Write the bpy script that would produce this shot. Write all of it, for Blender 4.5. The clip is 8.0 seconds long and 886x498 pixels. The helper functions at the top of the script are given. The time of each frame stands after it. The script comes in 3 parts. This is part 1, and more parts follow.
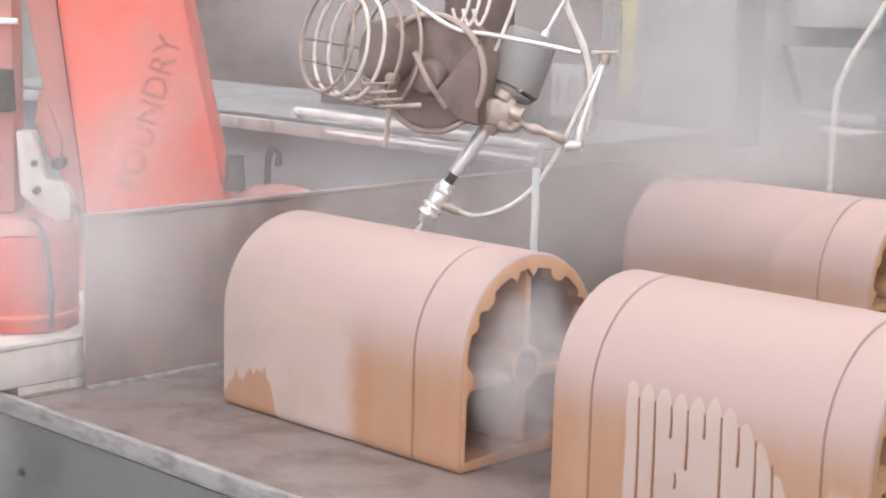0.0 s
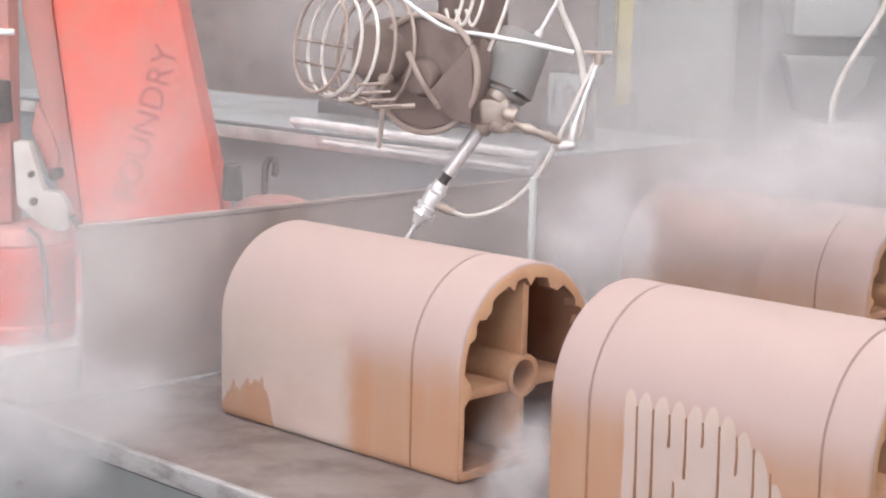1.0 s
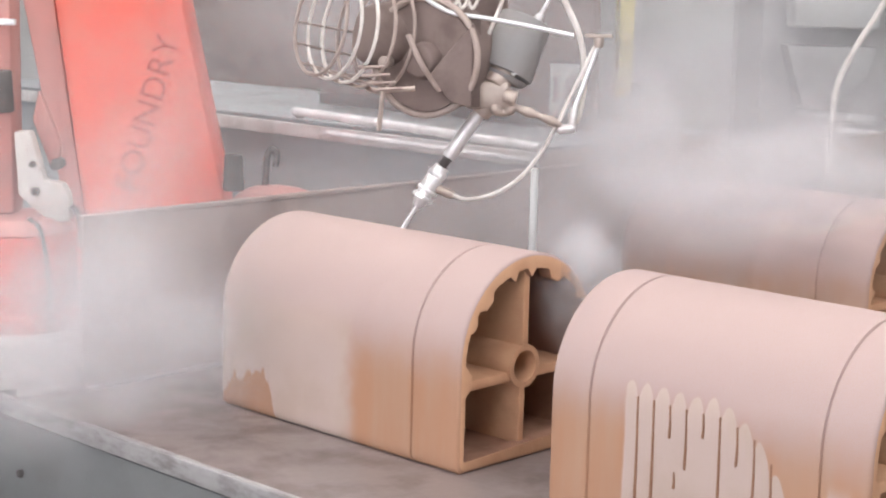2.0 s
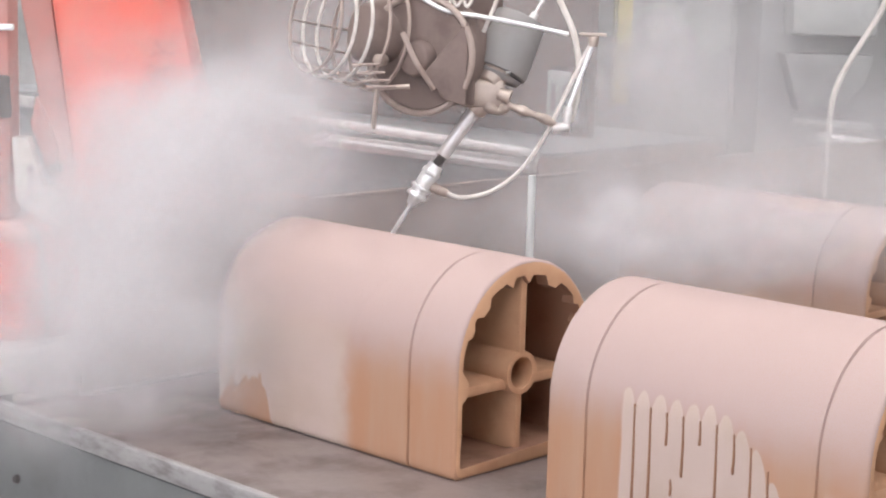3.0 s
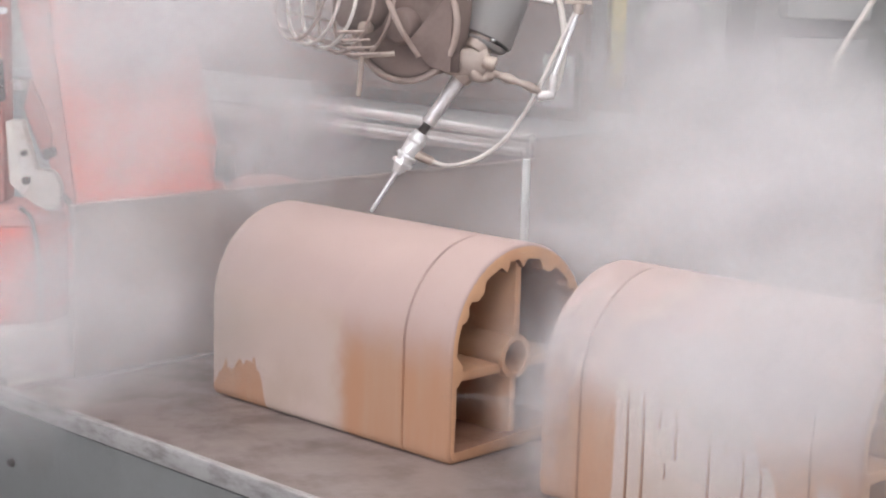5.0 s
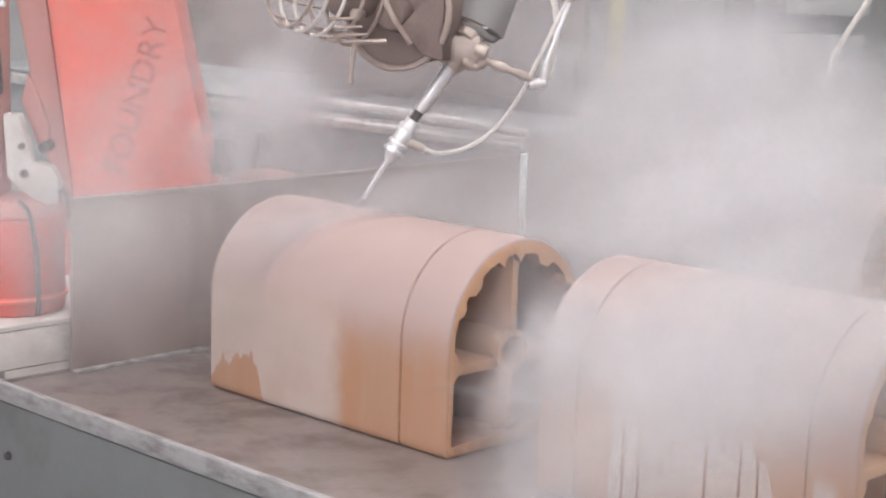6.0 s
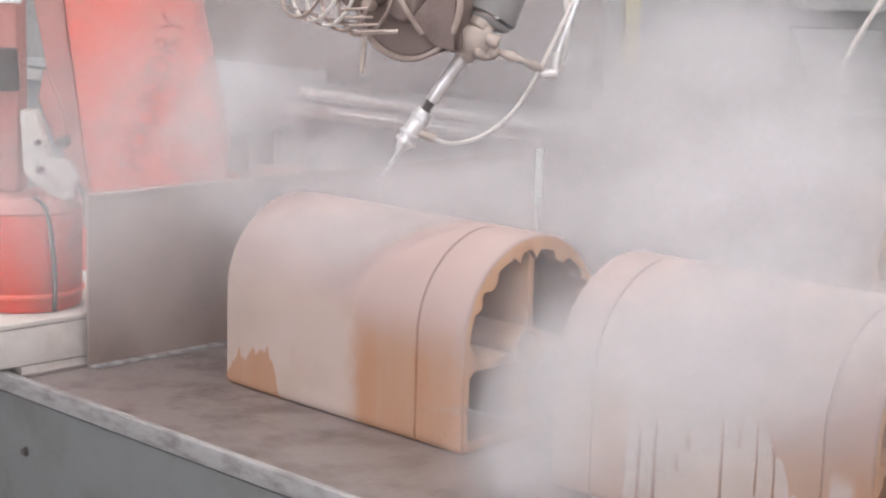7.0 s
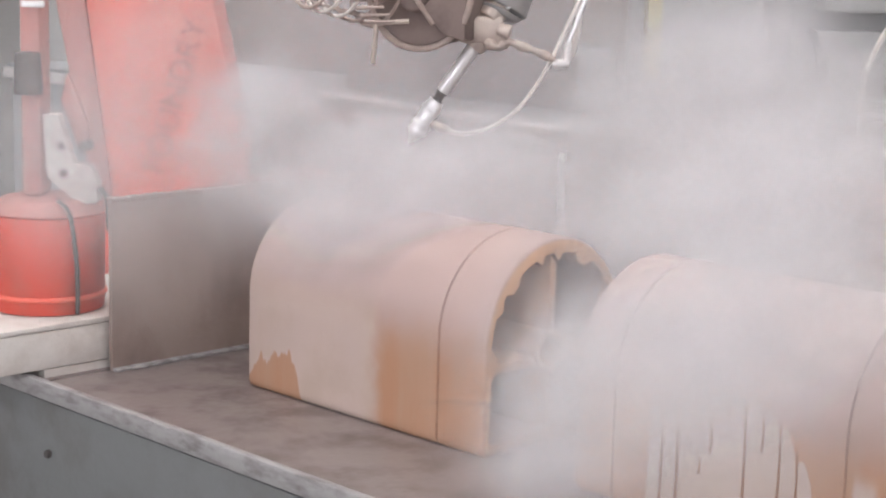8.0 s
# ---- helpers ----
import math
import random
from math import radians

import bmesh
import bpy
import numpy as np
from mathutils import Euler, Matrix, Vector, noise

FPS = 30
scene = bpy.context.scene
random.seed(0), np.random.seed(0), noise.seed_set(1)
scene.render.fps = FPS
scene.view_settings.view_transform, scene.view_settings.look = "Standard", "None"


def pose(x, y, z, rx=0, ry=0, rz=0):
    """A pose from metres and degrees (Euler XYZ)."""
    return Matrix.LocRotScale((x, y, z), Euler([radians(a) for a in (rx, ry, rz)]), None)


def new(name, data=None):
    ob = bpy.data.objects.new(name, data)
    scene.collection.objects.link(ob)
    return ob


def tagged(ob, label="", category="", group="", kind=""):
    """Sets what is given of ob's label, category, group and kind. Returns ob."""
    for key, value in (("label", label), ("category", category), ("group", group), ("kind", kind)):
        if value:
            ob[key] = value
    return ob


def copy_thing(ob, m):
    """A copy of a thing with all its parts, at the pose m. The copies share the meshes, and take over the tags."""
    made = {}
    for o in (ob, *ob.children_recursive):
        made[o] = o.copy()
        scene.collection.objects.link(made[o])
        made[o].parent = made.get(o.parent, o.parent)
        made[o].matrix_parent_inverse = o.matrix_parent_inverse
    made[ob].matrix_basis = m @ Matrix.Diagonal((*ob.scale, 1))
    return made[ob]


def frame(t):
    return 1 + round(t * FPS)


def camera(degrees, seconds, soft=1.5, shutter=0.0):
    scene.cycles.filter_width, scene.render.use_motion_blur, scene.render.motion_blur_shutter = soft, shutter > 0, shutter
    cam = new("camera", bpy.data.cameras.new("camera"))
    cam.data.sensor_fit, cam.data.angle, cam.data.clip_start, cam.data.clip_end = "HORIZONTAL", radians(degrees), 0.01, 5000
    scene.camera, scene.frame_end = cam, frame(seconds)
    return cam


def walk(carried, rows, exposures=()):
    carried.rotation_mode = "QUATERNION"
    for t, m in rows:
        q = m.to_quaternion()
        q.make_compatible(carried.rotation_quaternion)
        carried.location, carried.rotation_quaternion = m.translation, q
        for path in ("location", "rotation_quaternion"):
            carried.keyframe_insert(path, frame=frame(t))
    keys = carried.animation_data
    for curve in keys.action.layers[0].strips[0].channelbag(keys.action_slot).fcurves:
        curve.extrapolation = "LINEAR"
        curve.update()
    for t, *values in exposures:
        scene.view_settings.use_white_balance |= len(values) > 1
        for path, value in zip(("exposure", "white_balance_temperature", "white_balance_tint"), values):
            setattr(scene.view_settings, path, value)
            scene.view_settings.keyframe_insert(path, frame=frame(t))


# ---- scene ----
cam = camera(29.291, 8.0, soft=2.2)

EYE = (3.009, -2.392, 1.812)


def view(turn, tilt, lean):
    return pose(*EYE, 0, 0, turn) @ pose(0, 0, 0, 90 - tilt) @ pose(0, 0, 0, 0, 0, lean)


walk(cam, [(t, view(*a)) for t, *a in (
    (0.0, 44.139, 9.470, 1.415),
    (0.5, 43.901, 9.260, 1.469),
    (1.0, 44.053, 9.150, 1.245),
    (1.5, 44.116, 9.532, 1.231),
    (3.0, 43.997, 9.242, 1.509),
    (3.5, 43.819, 9.539, 1.533),
    (4.0, 43.501, 9.905, 1.623),
    (4.5, 43.822, 9.731, 1.477),
    (6.0, 43.699, 9.960, 1.750),
    (6.5, 44.433, 10.029, 1.408),
    (7.0, 44.233, 10.120, 1.622),
    (7.5, 44.531, 10.520, 1.497),
    (8.0, 44.983, 10.034, 1.462),
)], exposures=[(0.0, 0.05), (3.0, 0.0), (4.5, -0.2), (6.0, -0.18), (8.0, -0.22)])

# ---- light ----
scene.cycles.transparent_max_bounces = 256
world = bpy.data.worlds.new("hall_air")
world.use_nodes = True
world.node_tree.nodes["Background"].inputs[0].default_value = (0.825, 0.84, 0.935, 1)
world.node_tree.nodes["Background"].inputs[1].default_value = 0.3
scene.world = world

# soft overhead light from assumed ceiling lamps, all out of view
LAMPS = [(x, y) for x in (-3.2, 0.6, 4.4) for y in (-4.4, -0.6, 3.2)]
for x, y in LAMPS:
    lamp = bpy.data.lights.new("added_hall_lamp", "AREA")
    lamp.shape, lamp.size, lamp.size_y, lamp.energy, lamp.color = "RECTANGLE", 2.2, 1.2, 45, (1.0, 0.965, 1.03)
    new("added_hall_lamp", lamp).matrix_world = pose(x, y, 5.68)

# frontal fill as daylight from two wide added windows, unseen behind the camera
FILL_WINDOWS = [((2.0, -7.97, 2.9), 90, 0, 7.0, 400), ((7.97, -2.5, 2.9), 90, 90, 7.0, 150)]
for (x, y, z), tip, turn, width, power in FILL_WINDOWS:
    lamp = bpy.data.lights.new("window_fill", "AREA")
    lamp.shape, lamp.size, lamp.size_y, lamp.energy, lamp.color = "RECTANGLE", width - 0.2, 3.0, power, (0.925, 0.94, 1.03)
    new("window_fill", lamp).matrix_world = pose(x, y, z, tip, 0, turn)

# ---- materials ----


class Nodes:
    """A node material with short ways to add nodes."""

    def __init__(self, name):
        self.mat = bpy.data.materials.new(name)
        self.mat.use_nodes = True
        self.tree = self.mat.node_tree
        self.bsdf = self.tree.nodes["Principled BSDF"]
        self.place = self.add("ShaderNodeTexCoord").outputs["Object"]

    def add(self, kind, **links):
        node = self.tree.nodes.new(kind)
        for key, value in links.items():
            self.plug(value, node.inputs[key.replace("_", " ")])
        return node

    def plug(self, value, socket):
        if isinstance(value, bpy.types.NodeSocket):
            self.tree.links.new(value, socket)
        else:
            socket.default_value = value

    def math(self, op, a, b=0.0, c=0.0, clamp=False):
        node = self.tree.nodes.new("ShaderNodeMath")
        node.operation, node.use_clamp = op, clamp
        for value, socket in zip((a, b, c), node.inputs):
            self.plug(value, socket)
        return node.outputs[0]

    def ramp(self, value, lo, hi):
        node = self.add("ShaderNodeMapRange", Value=value)
        node.interpolation_type = "SMOOTHSTEP"
        node.inputs["From Min"].default_value, node.inputs["From Max"].default_value = lo, hi
        return node.outputs[0]

    def noise(self, scale, detail=4.0, stretch=(1, 1, 1), rough=0.55):
        mapping = self.add("ShaderNodeMapping", Vector=self.place, Scale=stretch)
        node = self.add("ShaderNodeTexNoise", Vector=mapping.outputs[0], Scale=scale, Detail=detail, Roughness=rough)
        return node.outputs[0]

    def mix(self, fac, a, b):
        node = self.tree.nodes.new("ShaderNodeMix")
        node.data_type = "RGBA"
        self.plug(fac, node.inputs[0])
        for value, socket in ((a, node.inputs[6]), (b, node.inputs[7])):
            self.plug(value if isinstance(value, bpy.types.NodeSocket) else (*value, 1.0), socket)
        return node.outputs[2]

    def bump(self, height, strength=0.3, distance=0.004):
        node = self.add("ShaderNodeBump", Height=height, Strength=strength, Distance=distance)
        self.tree.links.new(node.outputs[0], self.bsdf.inputs["Normal"])

    def done(self, colour, rough=0.7, metal=0.0):
        self.plug(colour if isinstance(colour, bpy.types.NodeSocket) else (*colour, 1.0), self.bsdf.inputs["Base Color"])
        self.plug(rough, self.bsdf.inputs["Roughness"])
        self.plug(metal, self.bsdf.inputs["Metallic"])
        return self.mat


def worn(name, base, dirt, rough=0.6, metal=0.0, big=5.0, fine=60.0, amount=0.6, bump=0.2, stretch=(1, 1, 1)):
    """A surface of one colour with dirt in patches, fine grain and relief."""
    n = Nodes(name)
    patches = n.ramp(n.noise(big, 6, stretch), 0.42, 0.72)
    grain = n.noise(fine, 4)
    dirty = n.math("MULTIPLY", n.math("ADD", patches, n.math("MULTIPLY", grain, 0.4)), amount, clamp=True)
    n.bump(n.math("ADD", grain, patches), bump, 0.003)
    return n.done(n.mix(dirty, base, dirt), n.math("ADD", n.math("MULTIPLY", dirty, 0.25), rough, clamp=True), metal)


ORANGE = worn("orange_paint", (0.78, 0.125, 0.08), (0.58, 0.2, 0.15), 0.45, 0, 6, 70, 0.5, 0.1)
ORANGE_DARK = worn("red_paint", (0.62, 0.06, 0.035), (0.32, 0.11, 0.08), 0.5, 0, 7, 70, 0.6, 0.12)
PINK = worn("faded_red_paint", (0.5, 0.2, 0.17), (0.36, 0.22, 0.19), 0.6, 0, 6, 70, 0.6, 0.12)
WHITE = worn("dusty_white_paint", (0.62, 0.58, 0.54), (0.4, 0.34, 0.3), 0.6, 0, 8, 80, 0.6, 0.1)
STEEL = worn("grey_painted_steel", (0.165, 0.17, 0.17), (0.12, 0.11, 0.1), 0.55, 0.1, 5, 70, 0.6, 0.15)
EDGE = worn("scraped_steel_edge", (0.4, 0.385, 0.38), (0.2, 0.18, 0.175), 0.5, 0.3, 9, 90, 0.8, 0.35, (1, 3, 3))
RUST = worn("brown_wet_steel", (0.33, 0.255, 0.22), (0.22, 0.16, 0.135), 0.5, 0.15, 4, 60, 0.8, 0.2, (1, 1, 0.6))
TRAY = worn("wet_tray_steel", (0.24, 0.197, 0.185), (0.15, 0.12, 0.112), 0.26, 0.1, 6, 50, 0.8, 0.2)
BED = worn("blue_grey_machine_paint", (0.31, 0.335, 0.35), (0.26, 0.24, 0.23), 0.45, 0.05, 4, 60, 0.5, 0.1)
DUSTY = worn("dust_brown_housing", (0.22, 0.165, 0.145), (0.13, 0.095, 0.082), 0.8, 0, 9, 80, 0.7, 0.35)
DARK = worn("dark_dusty_steel", (0.075, 0.068, 0.065), (0.14, 0.11, 0.1), 0.65, 0.2, 9, 80, 0.6, 0.25)
CUP = worn("grey_rubber", (0.28, 0.27, 0.265), (0.27, 0.24, 0.225), 0.7, 0, 9, 80, 0.6, 0.25)
CHROME = worn("bright_steel", (0.92, 0.92, 0.92), (0.74, 0.72, 0.7), 0.3, 0.55, 20, 120, 0.5, 0.08)
ALLOY = worn("dull_aluminium", (0.8, 0.78, 0.77), (0.5, 0.45, 0.42), 0.36, 0.45, 16, 110, 0.6, 0.2)
BRASS = worn("dusty_brass", (0.56, 0.48, 0.42), (0.4, 0.32, 0.28), 0.45, 0.6, 16, 110, 0.6, 0.2)
WIRE = worn("dusty_wire", (0.42, 0.34, 0.3), (0.26, 0.19, 0.16), 0.6, 0.2, 16, 110, 0.6, 0.2)
HOSE = worn("milky_hose", (0.72, 0.68, 0.63), (0.5, 0.43, 0.38), 0.4, 0, 20, 90, 0.5, 0.1)
YELLOW = worn("pale_yellow_paint", (0.82, 0.72, 0.34), (0.6, 0.5, 0.26), 0.5, 0, 10, 80, 0.4, 0.1)
# the strip's yellow darkened evenly, shade of its side put into colour
YELLOW_SHADE = worn("shaded_strip_side", (0.34, 0.3, 0.14), (0.22, 0.2, 0.12), 0.6, 0, 10, 80, 0.4, 0.1)
COLUMN = worn("light_grey_paint", (0.5, 0.51, 0.5), (0.4, 0.38, 0.36), 0.6, 0, 3, 60, 0.4, 0.08)
CONCRETE = worn("stained_concrete", (0.3, 0.29, 0.28), (0.16, 0.15, 0.14), 0.85, 0, 2, 40, 0.7, 0.3)
WALL = worn("grey_hall_cladding", (0.45, 0.45, 0.44), (0.33, 0.31, 0.29), 0.7, 0, 1.5, 30, 0.6, 0.1)
INK = worn("dark_lettering", (0.4, 0.058, 0.04), (0.52, 0.095, 0.06), 0.6, 0, 30, 120, 0.5, 0.05)
SIGN = worn("grey_white_plate", (0.56, 0.57, 0.58), (0.42, 0.41, 0.4), 0.5, 0, 20, 90, 0.5, 0.05)
SIGN_INK = worn("grey_numeral", (0.2, 0.19, 0.19), (0.3, 0.28, 0.27), 0.6, 0, 30, 120, 0.5, 0.05)


def glow():
    n = Nodes("lamp_diffuser")
    n.bsdf.inputs["Emission Strength"].default_value = 6.0
    n.bsdf.inputs["Emission Color"].default_value = (1.0, 0.97, 0.93, 1)
    return n.done((0.9, 0.9, 0.9), 0.4)


MACHINE = worn("grey_machine_paint", (0.36, 0.365, 0.36), (0.24, 0.23, 0.22), 0.55, 0.0, 4, 60, 0.6, 0.12)
# near-white base colour carries the blown-out highlight of the polished rails
RAIL_GLINT = worn("highlight_white_steel", (0.95, 0.95, 0.95), (0.8, 0.79, 0.78), 0.22, 0.15, 12, 90, 0.4, 0.05)
GLOW = glow()

SAND_PALE, SAND_COAT = (0.49, 0.39, 0.345), (0.41, 0.215, 0.128)


def sand(name, patch):
    """Moulding sand under a brushed orange coat; patch(n, x, z) gives where the coat is missing (0 to 1)."""
    n = Nodes(name)
    axis = n.add("ShaderNodeSeparateXYZ", Vector=n.place)
    x, y, z = axis.outputs
    wobble = n.math("SUBTRACT", n.noise(9, 5), 0.5)
    bare = patch(n, x, z, wobble)
    near = n.ramp(y, 0.05, 0.02)
    bare = n.math("MULTIPLY", bare, near)
    brush = n.noise(22, 5, (1, 1, 0.12))
    dust = n.noise(420, 2)
    coat = n.mix(n.ramp(brush, 0.3, 0.75), SAND_COAT, (0.41, 0.248, 0.165))
    # coat turns pinker higher up; light from above is put into its paleness
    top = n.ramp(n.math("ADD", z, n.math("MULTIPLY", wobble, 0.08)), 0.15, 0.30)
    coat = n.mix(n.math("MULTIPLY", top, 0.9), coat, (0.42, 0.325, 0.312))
    pale = n.mix(n.ramp(n.noise(7, 5), 0.4, 0.7), SAND_PALE, (0.45, 0.355, 0.3))
    colour = n.mix(bare, coat, pale)
    speck = n.ramp(dust, 0.35, 0.75)
    colour = n.mix(n.math("MULTIPLY", speck, 0.18), colour, (0.4, 0.24, 0.14))
    n.bump(n.math("ADD", n.math("MULTIPLY", dust, 0.6), brush), 0.25, 0.003)
    return n.done(colour, 0.88)


def patch_wide(n, x, z, w):
    """Bare from the far end to past the middle, with wet coat creeping up near the foot."""
    side = n.ramp(n.math("ADD", x, n.math("MULTIPLY", w, 0.1)), 0.47, 0.40)
    over = n.ramp(n.math("ADD", z, n.math("MULTIPLY", w, 0.12)), 0.34, 0.2)
    rise = n.math("SUBTRACT", 0.118, n.math("MULTIPLY", n.math("SUBTRACT", 0.15, x), 0.55))
    drop = n.math("SUBTRACT", 0.118, n.math("MULTIPLY", n.math("SUBTRACT", x, 0.15), 2.4))
    edge = n.math("MINIMUM", rise, drop)
    streak = n.math("MULTIPLY", n.math("SUBTRACT", n.noise(34, 2, (1, 1, 0.1)), 0.5), 0.11)
    foot = n.ramp(n.math("SUBTRACT", n.math("ADD", edge, streak), z), -0.004, 0.004)
    return n.math("MULTIPLY", n.math("MULTIPLY", side, over), n.math("SUBTRACT", 1.0, foot), clamp=True)


def patch_drips(n, x, z, w):
    """Bare panel under a run edge that falls away to one side."""
    fall = n.math("POWER", n.math("MAXIMUM", n.math("SUBTRACT", x, 0.38), 0.0), 2.0)
    edge = n.math("SUBTRACT", 0.268, n.math("MULTIPLY", fall, 6.5))
    sway = n.math("ADD", n.math("SUBTRACT", x, 0.206), n.math("MULTIPLY", w, 0.016))
    finger = n.math("POWER", n.math("ABSOLUTE", n.math("SINE", n.math("MULTIPLY", sway, math.pi / 0.036))), 0.4)
    teeth = n.math("MULTIPLY", n.math("SUBTRACT", finger, 0.8), 0.055)
    ragged = n.math("MULTIPLY", n.math("SUBTRACT", n.noise(16, 1, (1, 1, 0.05)), 0.5), 0.04)
    teeth = n.math("ADD", teeth, ragged)
    under = n.ramp(n.math("SUBTRACT", n.math("ADD", edge, teeth), z), -0.002, 0.003)
    start = n.ramp(n.math("ADD", x, n.math("MULTIPLY", w, 0.01)), 0.174, 0.18)
    second = n.math("MULTIPLY", n.ramp(x, 0.60, 0.61), n.ramp(z, 0.19, 0.14))
    second = n.math("MULTIPLY", second, n.ramp(x, 0.66, 0.64))
    return n.math("MAXIMUM", n.math("MULTIPLY", under, start), second, clamp=True)


def patch_none(n, x, z, w):
    return n.math("MULTIPLY", n.ramp(z, 0.25, 0.1), n.ramp(n.math("ADD", x, w), 0.2, 0.6))


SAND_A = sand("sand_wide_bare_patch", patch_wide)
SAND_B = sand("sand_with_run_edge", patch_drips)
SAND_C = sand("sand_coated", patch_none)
# darker copy of the coated sand: the hollow's shade is in its colour
SAND_IN_SHADE = worn("coated_sand_inside_shaded", (0.34, 0.185, 0.12), (0.2, 0.1, 0.06), 0.9, 0, 14, 200, 0.6, 0.4)
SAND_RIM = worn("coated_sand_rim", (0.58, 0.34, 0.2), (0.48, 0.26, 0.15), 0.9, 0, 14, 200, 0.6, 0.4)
RUN = worn("dark_coat_run", (0.24, 0.12, 0.07), (0.3, 0.15, 0.08), 0.6, 0, 20, 120, 0.4, 0.1)


def mist_material(name, density, tint=(0.82, 0.805, 0.81), scale=2.3):
    """Soft mist: each clump fades out towards its rim, and noise tears it into wisps."""
    n = Nodes(name)
    coords = n.add("ShaderNodeTexCoord")
    centred = n.add("ShaderNodeVectorMath", Vector=coords.outputs["UV"])
    centred.operation = "SUBTRACT"
    centred.inputs[1].default_value = (0.5, 0.5, 0.0)
    far = n.add("ShaderNodeVectorMath", Vector=centred.outputs[0])
    far.operation = "LENGTH"
    rim = n.ramp(far.outputs["Value"], 0.5, 0.02)
    cloud = n.ramp(n.noise(scale, 3.0, rough=0.45), 0.22, 0.78)
    alpha = n.math("MULTIPLY", n.math("MULTIPLY", rim, cloud), density, clamp=True)
    clear = n.add("ShaderNodeBsdfTransparent")
    front = n.add("ShaderNodeBsdfDiffuse", Color=(*tint, 1))
    back = n.add("ShaderNodeBsdfTranslucent", Color=(*tint, 1))
    both = n.add("ShaderNodeMixShader")
    both.inputs[0].default_value = 0.5
    n.tree.links.new(front.outputs[0], both.inputs[1])
    n.tree.links.new(back.outputs[0], both.inputs[2])
    veil = n.add("ShaderNodeMixShader")
    n.tree.links.new(alpha, veil.inputs[0])
    n.tree.links.new(clear.outputs[0], veil.inputs[1])
    n.tree.links.new(both.outputs[0], veil.inputs[2])
    n.tree.links.new(veil.outputs[0], n.tree.nodes["Material Output"].inputs["Surface"])
    return n.mat


MIST_THICK = mist_material("thick_white_mist", 0.24)
MIST_THIN = mist_material("thin_grey_mist", 0.22)
MIST_HAZE = mist_material("faint_haze", 0.16, scale=1.5)

# ---- mesh helpers ----


def finish(bm, name, material, smooth=False):
    bmesh.ops.recalc_face_normals(bm, faces=bm.faces)
    mesh = bpy.data.meshes.new(name)
    for face in bm.faces:
        face.smooth = smooth
    bm.to_mesh(mesh)
    bm.free()
    for m in material if isinstance(material, (list, tuple)) else (material,):
        mesh.materials.append(m)
    if smooth:
        mesh.set_sharp_from_angle(angle=radians(40))
    return mesh


def part(name, bm, material, parent=None, label="", smooth=True):
    """Links a bmesh as one mesh object, under a thing or a part."""
    ob = new(name, finish(bm, name, material, smooth))
    ob.parent = parent
    return tagged(ob, label)


def root(name, m, label, category, group="", kind=""):
    ob = new(name)
    ob.empty_display_size = 0.1
    ob.matrix_basis = m
    return tagged(ob, label, category, group, kind)


def box(x0, x1, y0, y1, z0, z1, bevel=0.0, bm=None):
    bm = bm or bmesh.new()
    made = bmesh.ops.create_cube(bm, size=1.0, matrix=Matrix.Translation(((x0 + x1) / 2, (y0 + y1) / 2, (z0 + z1) / 2)) @ Matrix.Diagonal((x1 - x0, y1 - y0, z1 - z0, 1)))
    if bevel:
        edges = list({e for v in made["verts"] for e in v.link_edges})
        bmesh.ops.bevel(bm, geom=edges, offset=bevel, segments=2, profile=0.5, affect="EDGES")
    return bm


def rod(a, b, r0, r1=None, bm=None, sides=20, bevel=0.0):
    """A round bar or cone from a to b."""
    bm = bm or bmesh.new()
    a, b = Vector(a), Vector(b)
    turn = (b - a).to_track_quat("Z", "Y").to_matrix().to_4x4()
    made = bmesh.ops.create_cone(bm, cap_ends=True, segments=sides, radius1=r0, radius2=r0 if r1 is None else r1, depth=(b - a).length, matrix=Matrix.Translation((a + b) / 2) @ turn)
    if bevel:
        rims = [e for e in {e for v in made["verts"] for e in v.link_edges} if any(len(f.verts) > 4 for f in e.link_faces)]
        bmesh.ops.bevel(bm, geom=rims, offset=bevel, segments=2, profile=0.5, affect="EDGES")
    return bm


def smooth_path(points, steps=10):
    """Catmull-Rom points through the given ones."""
    p = [Vector(q) for q in points]
    p = [2 * p[0] - p[1]] + p + [2 * p[-1] - p[-2]]
    out = []
    for i in range(1, len(p) - 2):
        for k in range(steps):
            t = k / steps
            a, b, c, d = p[i - 1:i + 3]
            out.append(0.5 * (2 * b + (c - a) * t + (2 * a - 5 * b + 4 * c - d) * t * t + (3 * b - a - 3 * c + d) * t ** 3))
    return out + [p[-2]]


def tube(points, radius, sides=10, steps=10, bm=None, closed=False):
    """A bent round tube through points; radius may be a function of 0..1."""
    bm = bm or bmesh.new()
    path = smooth_path(points, steps) if not closed else [Vector(q) for q in points]
    rings, count, side = [], len(path), None
    for i, q in enumerate(path):
        ahead = path[(i + 1) % count] if closed or i < count - 1 else q
        behind = path[i - 1] if closed or i else q
        way = (ahead - behind).normalized()
        side = (side or way.orthogonal()) if side is None else side
        side = (side - way * side.dot(way)).normalized()
        other = way.cross(side)
        r = radius(i / (count - 1)) if callable(radius) else radius
        rings.append([bm.verts.new(q + r * (side * math.cos(2 * math.pi * k / sides) + other * math.sin(2 * math.pi * k / sides))) for k in range(sides)])
    for i in range(count if closed else count - 1):
        a, b = rings[i], rings[(i + 1) % count]
        for k in range(sides):
            bm.faces.new((a[k], a[(k + 1) % sides], b[(k + 1) % sides], b[k]))
    if not closed:
        bm.faces.new(rings[0][::-1]), bm.faces.new(rings[-1])
    return bm


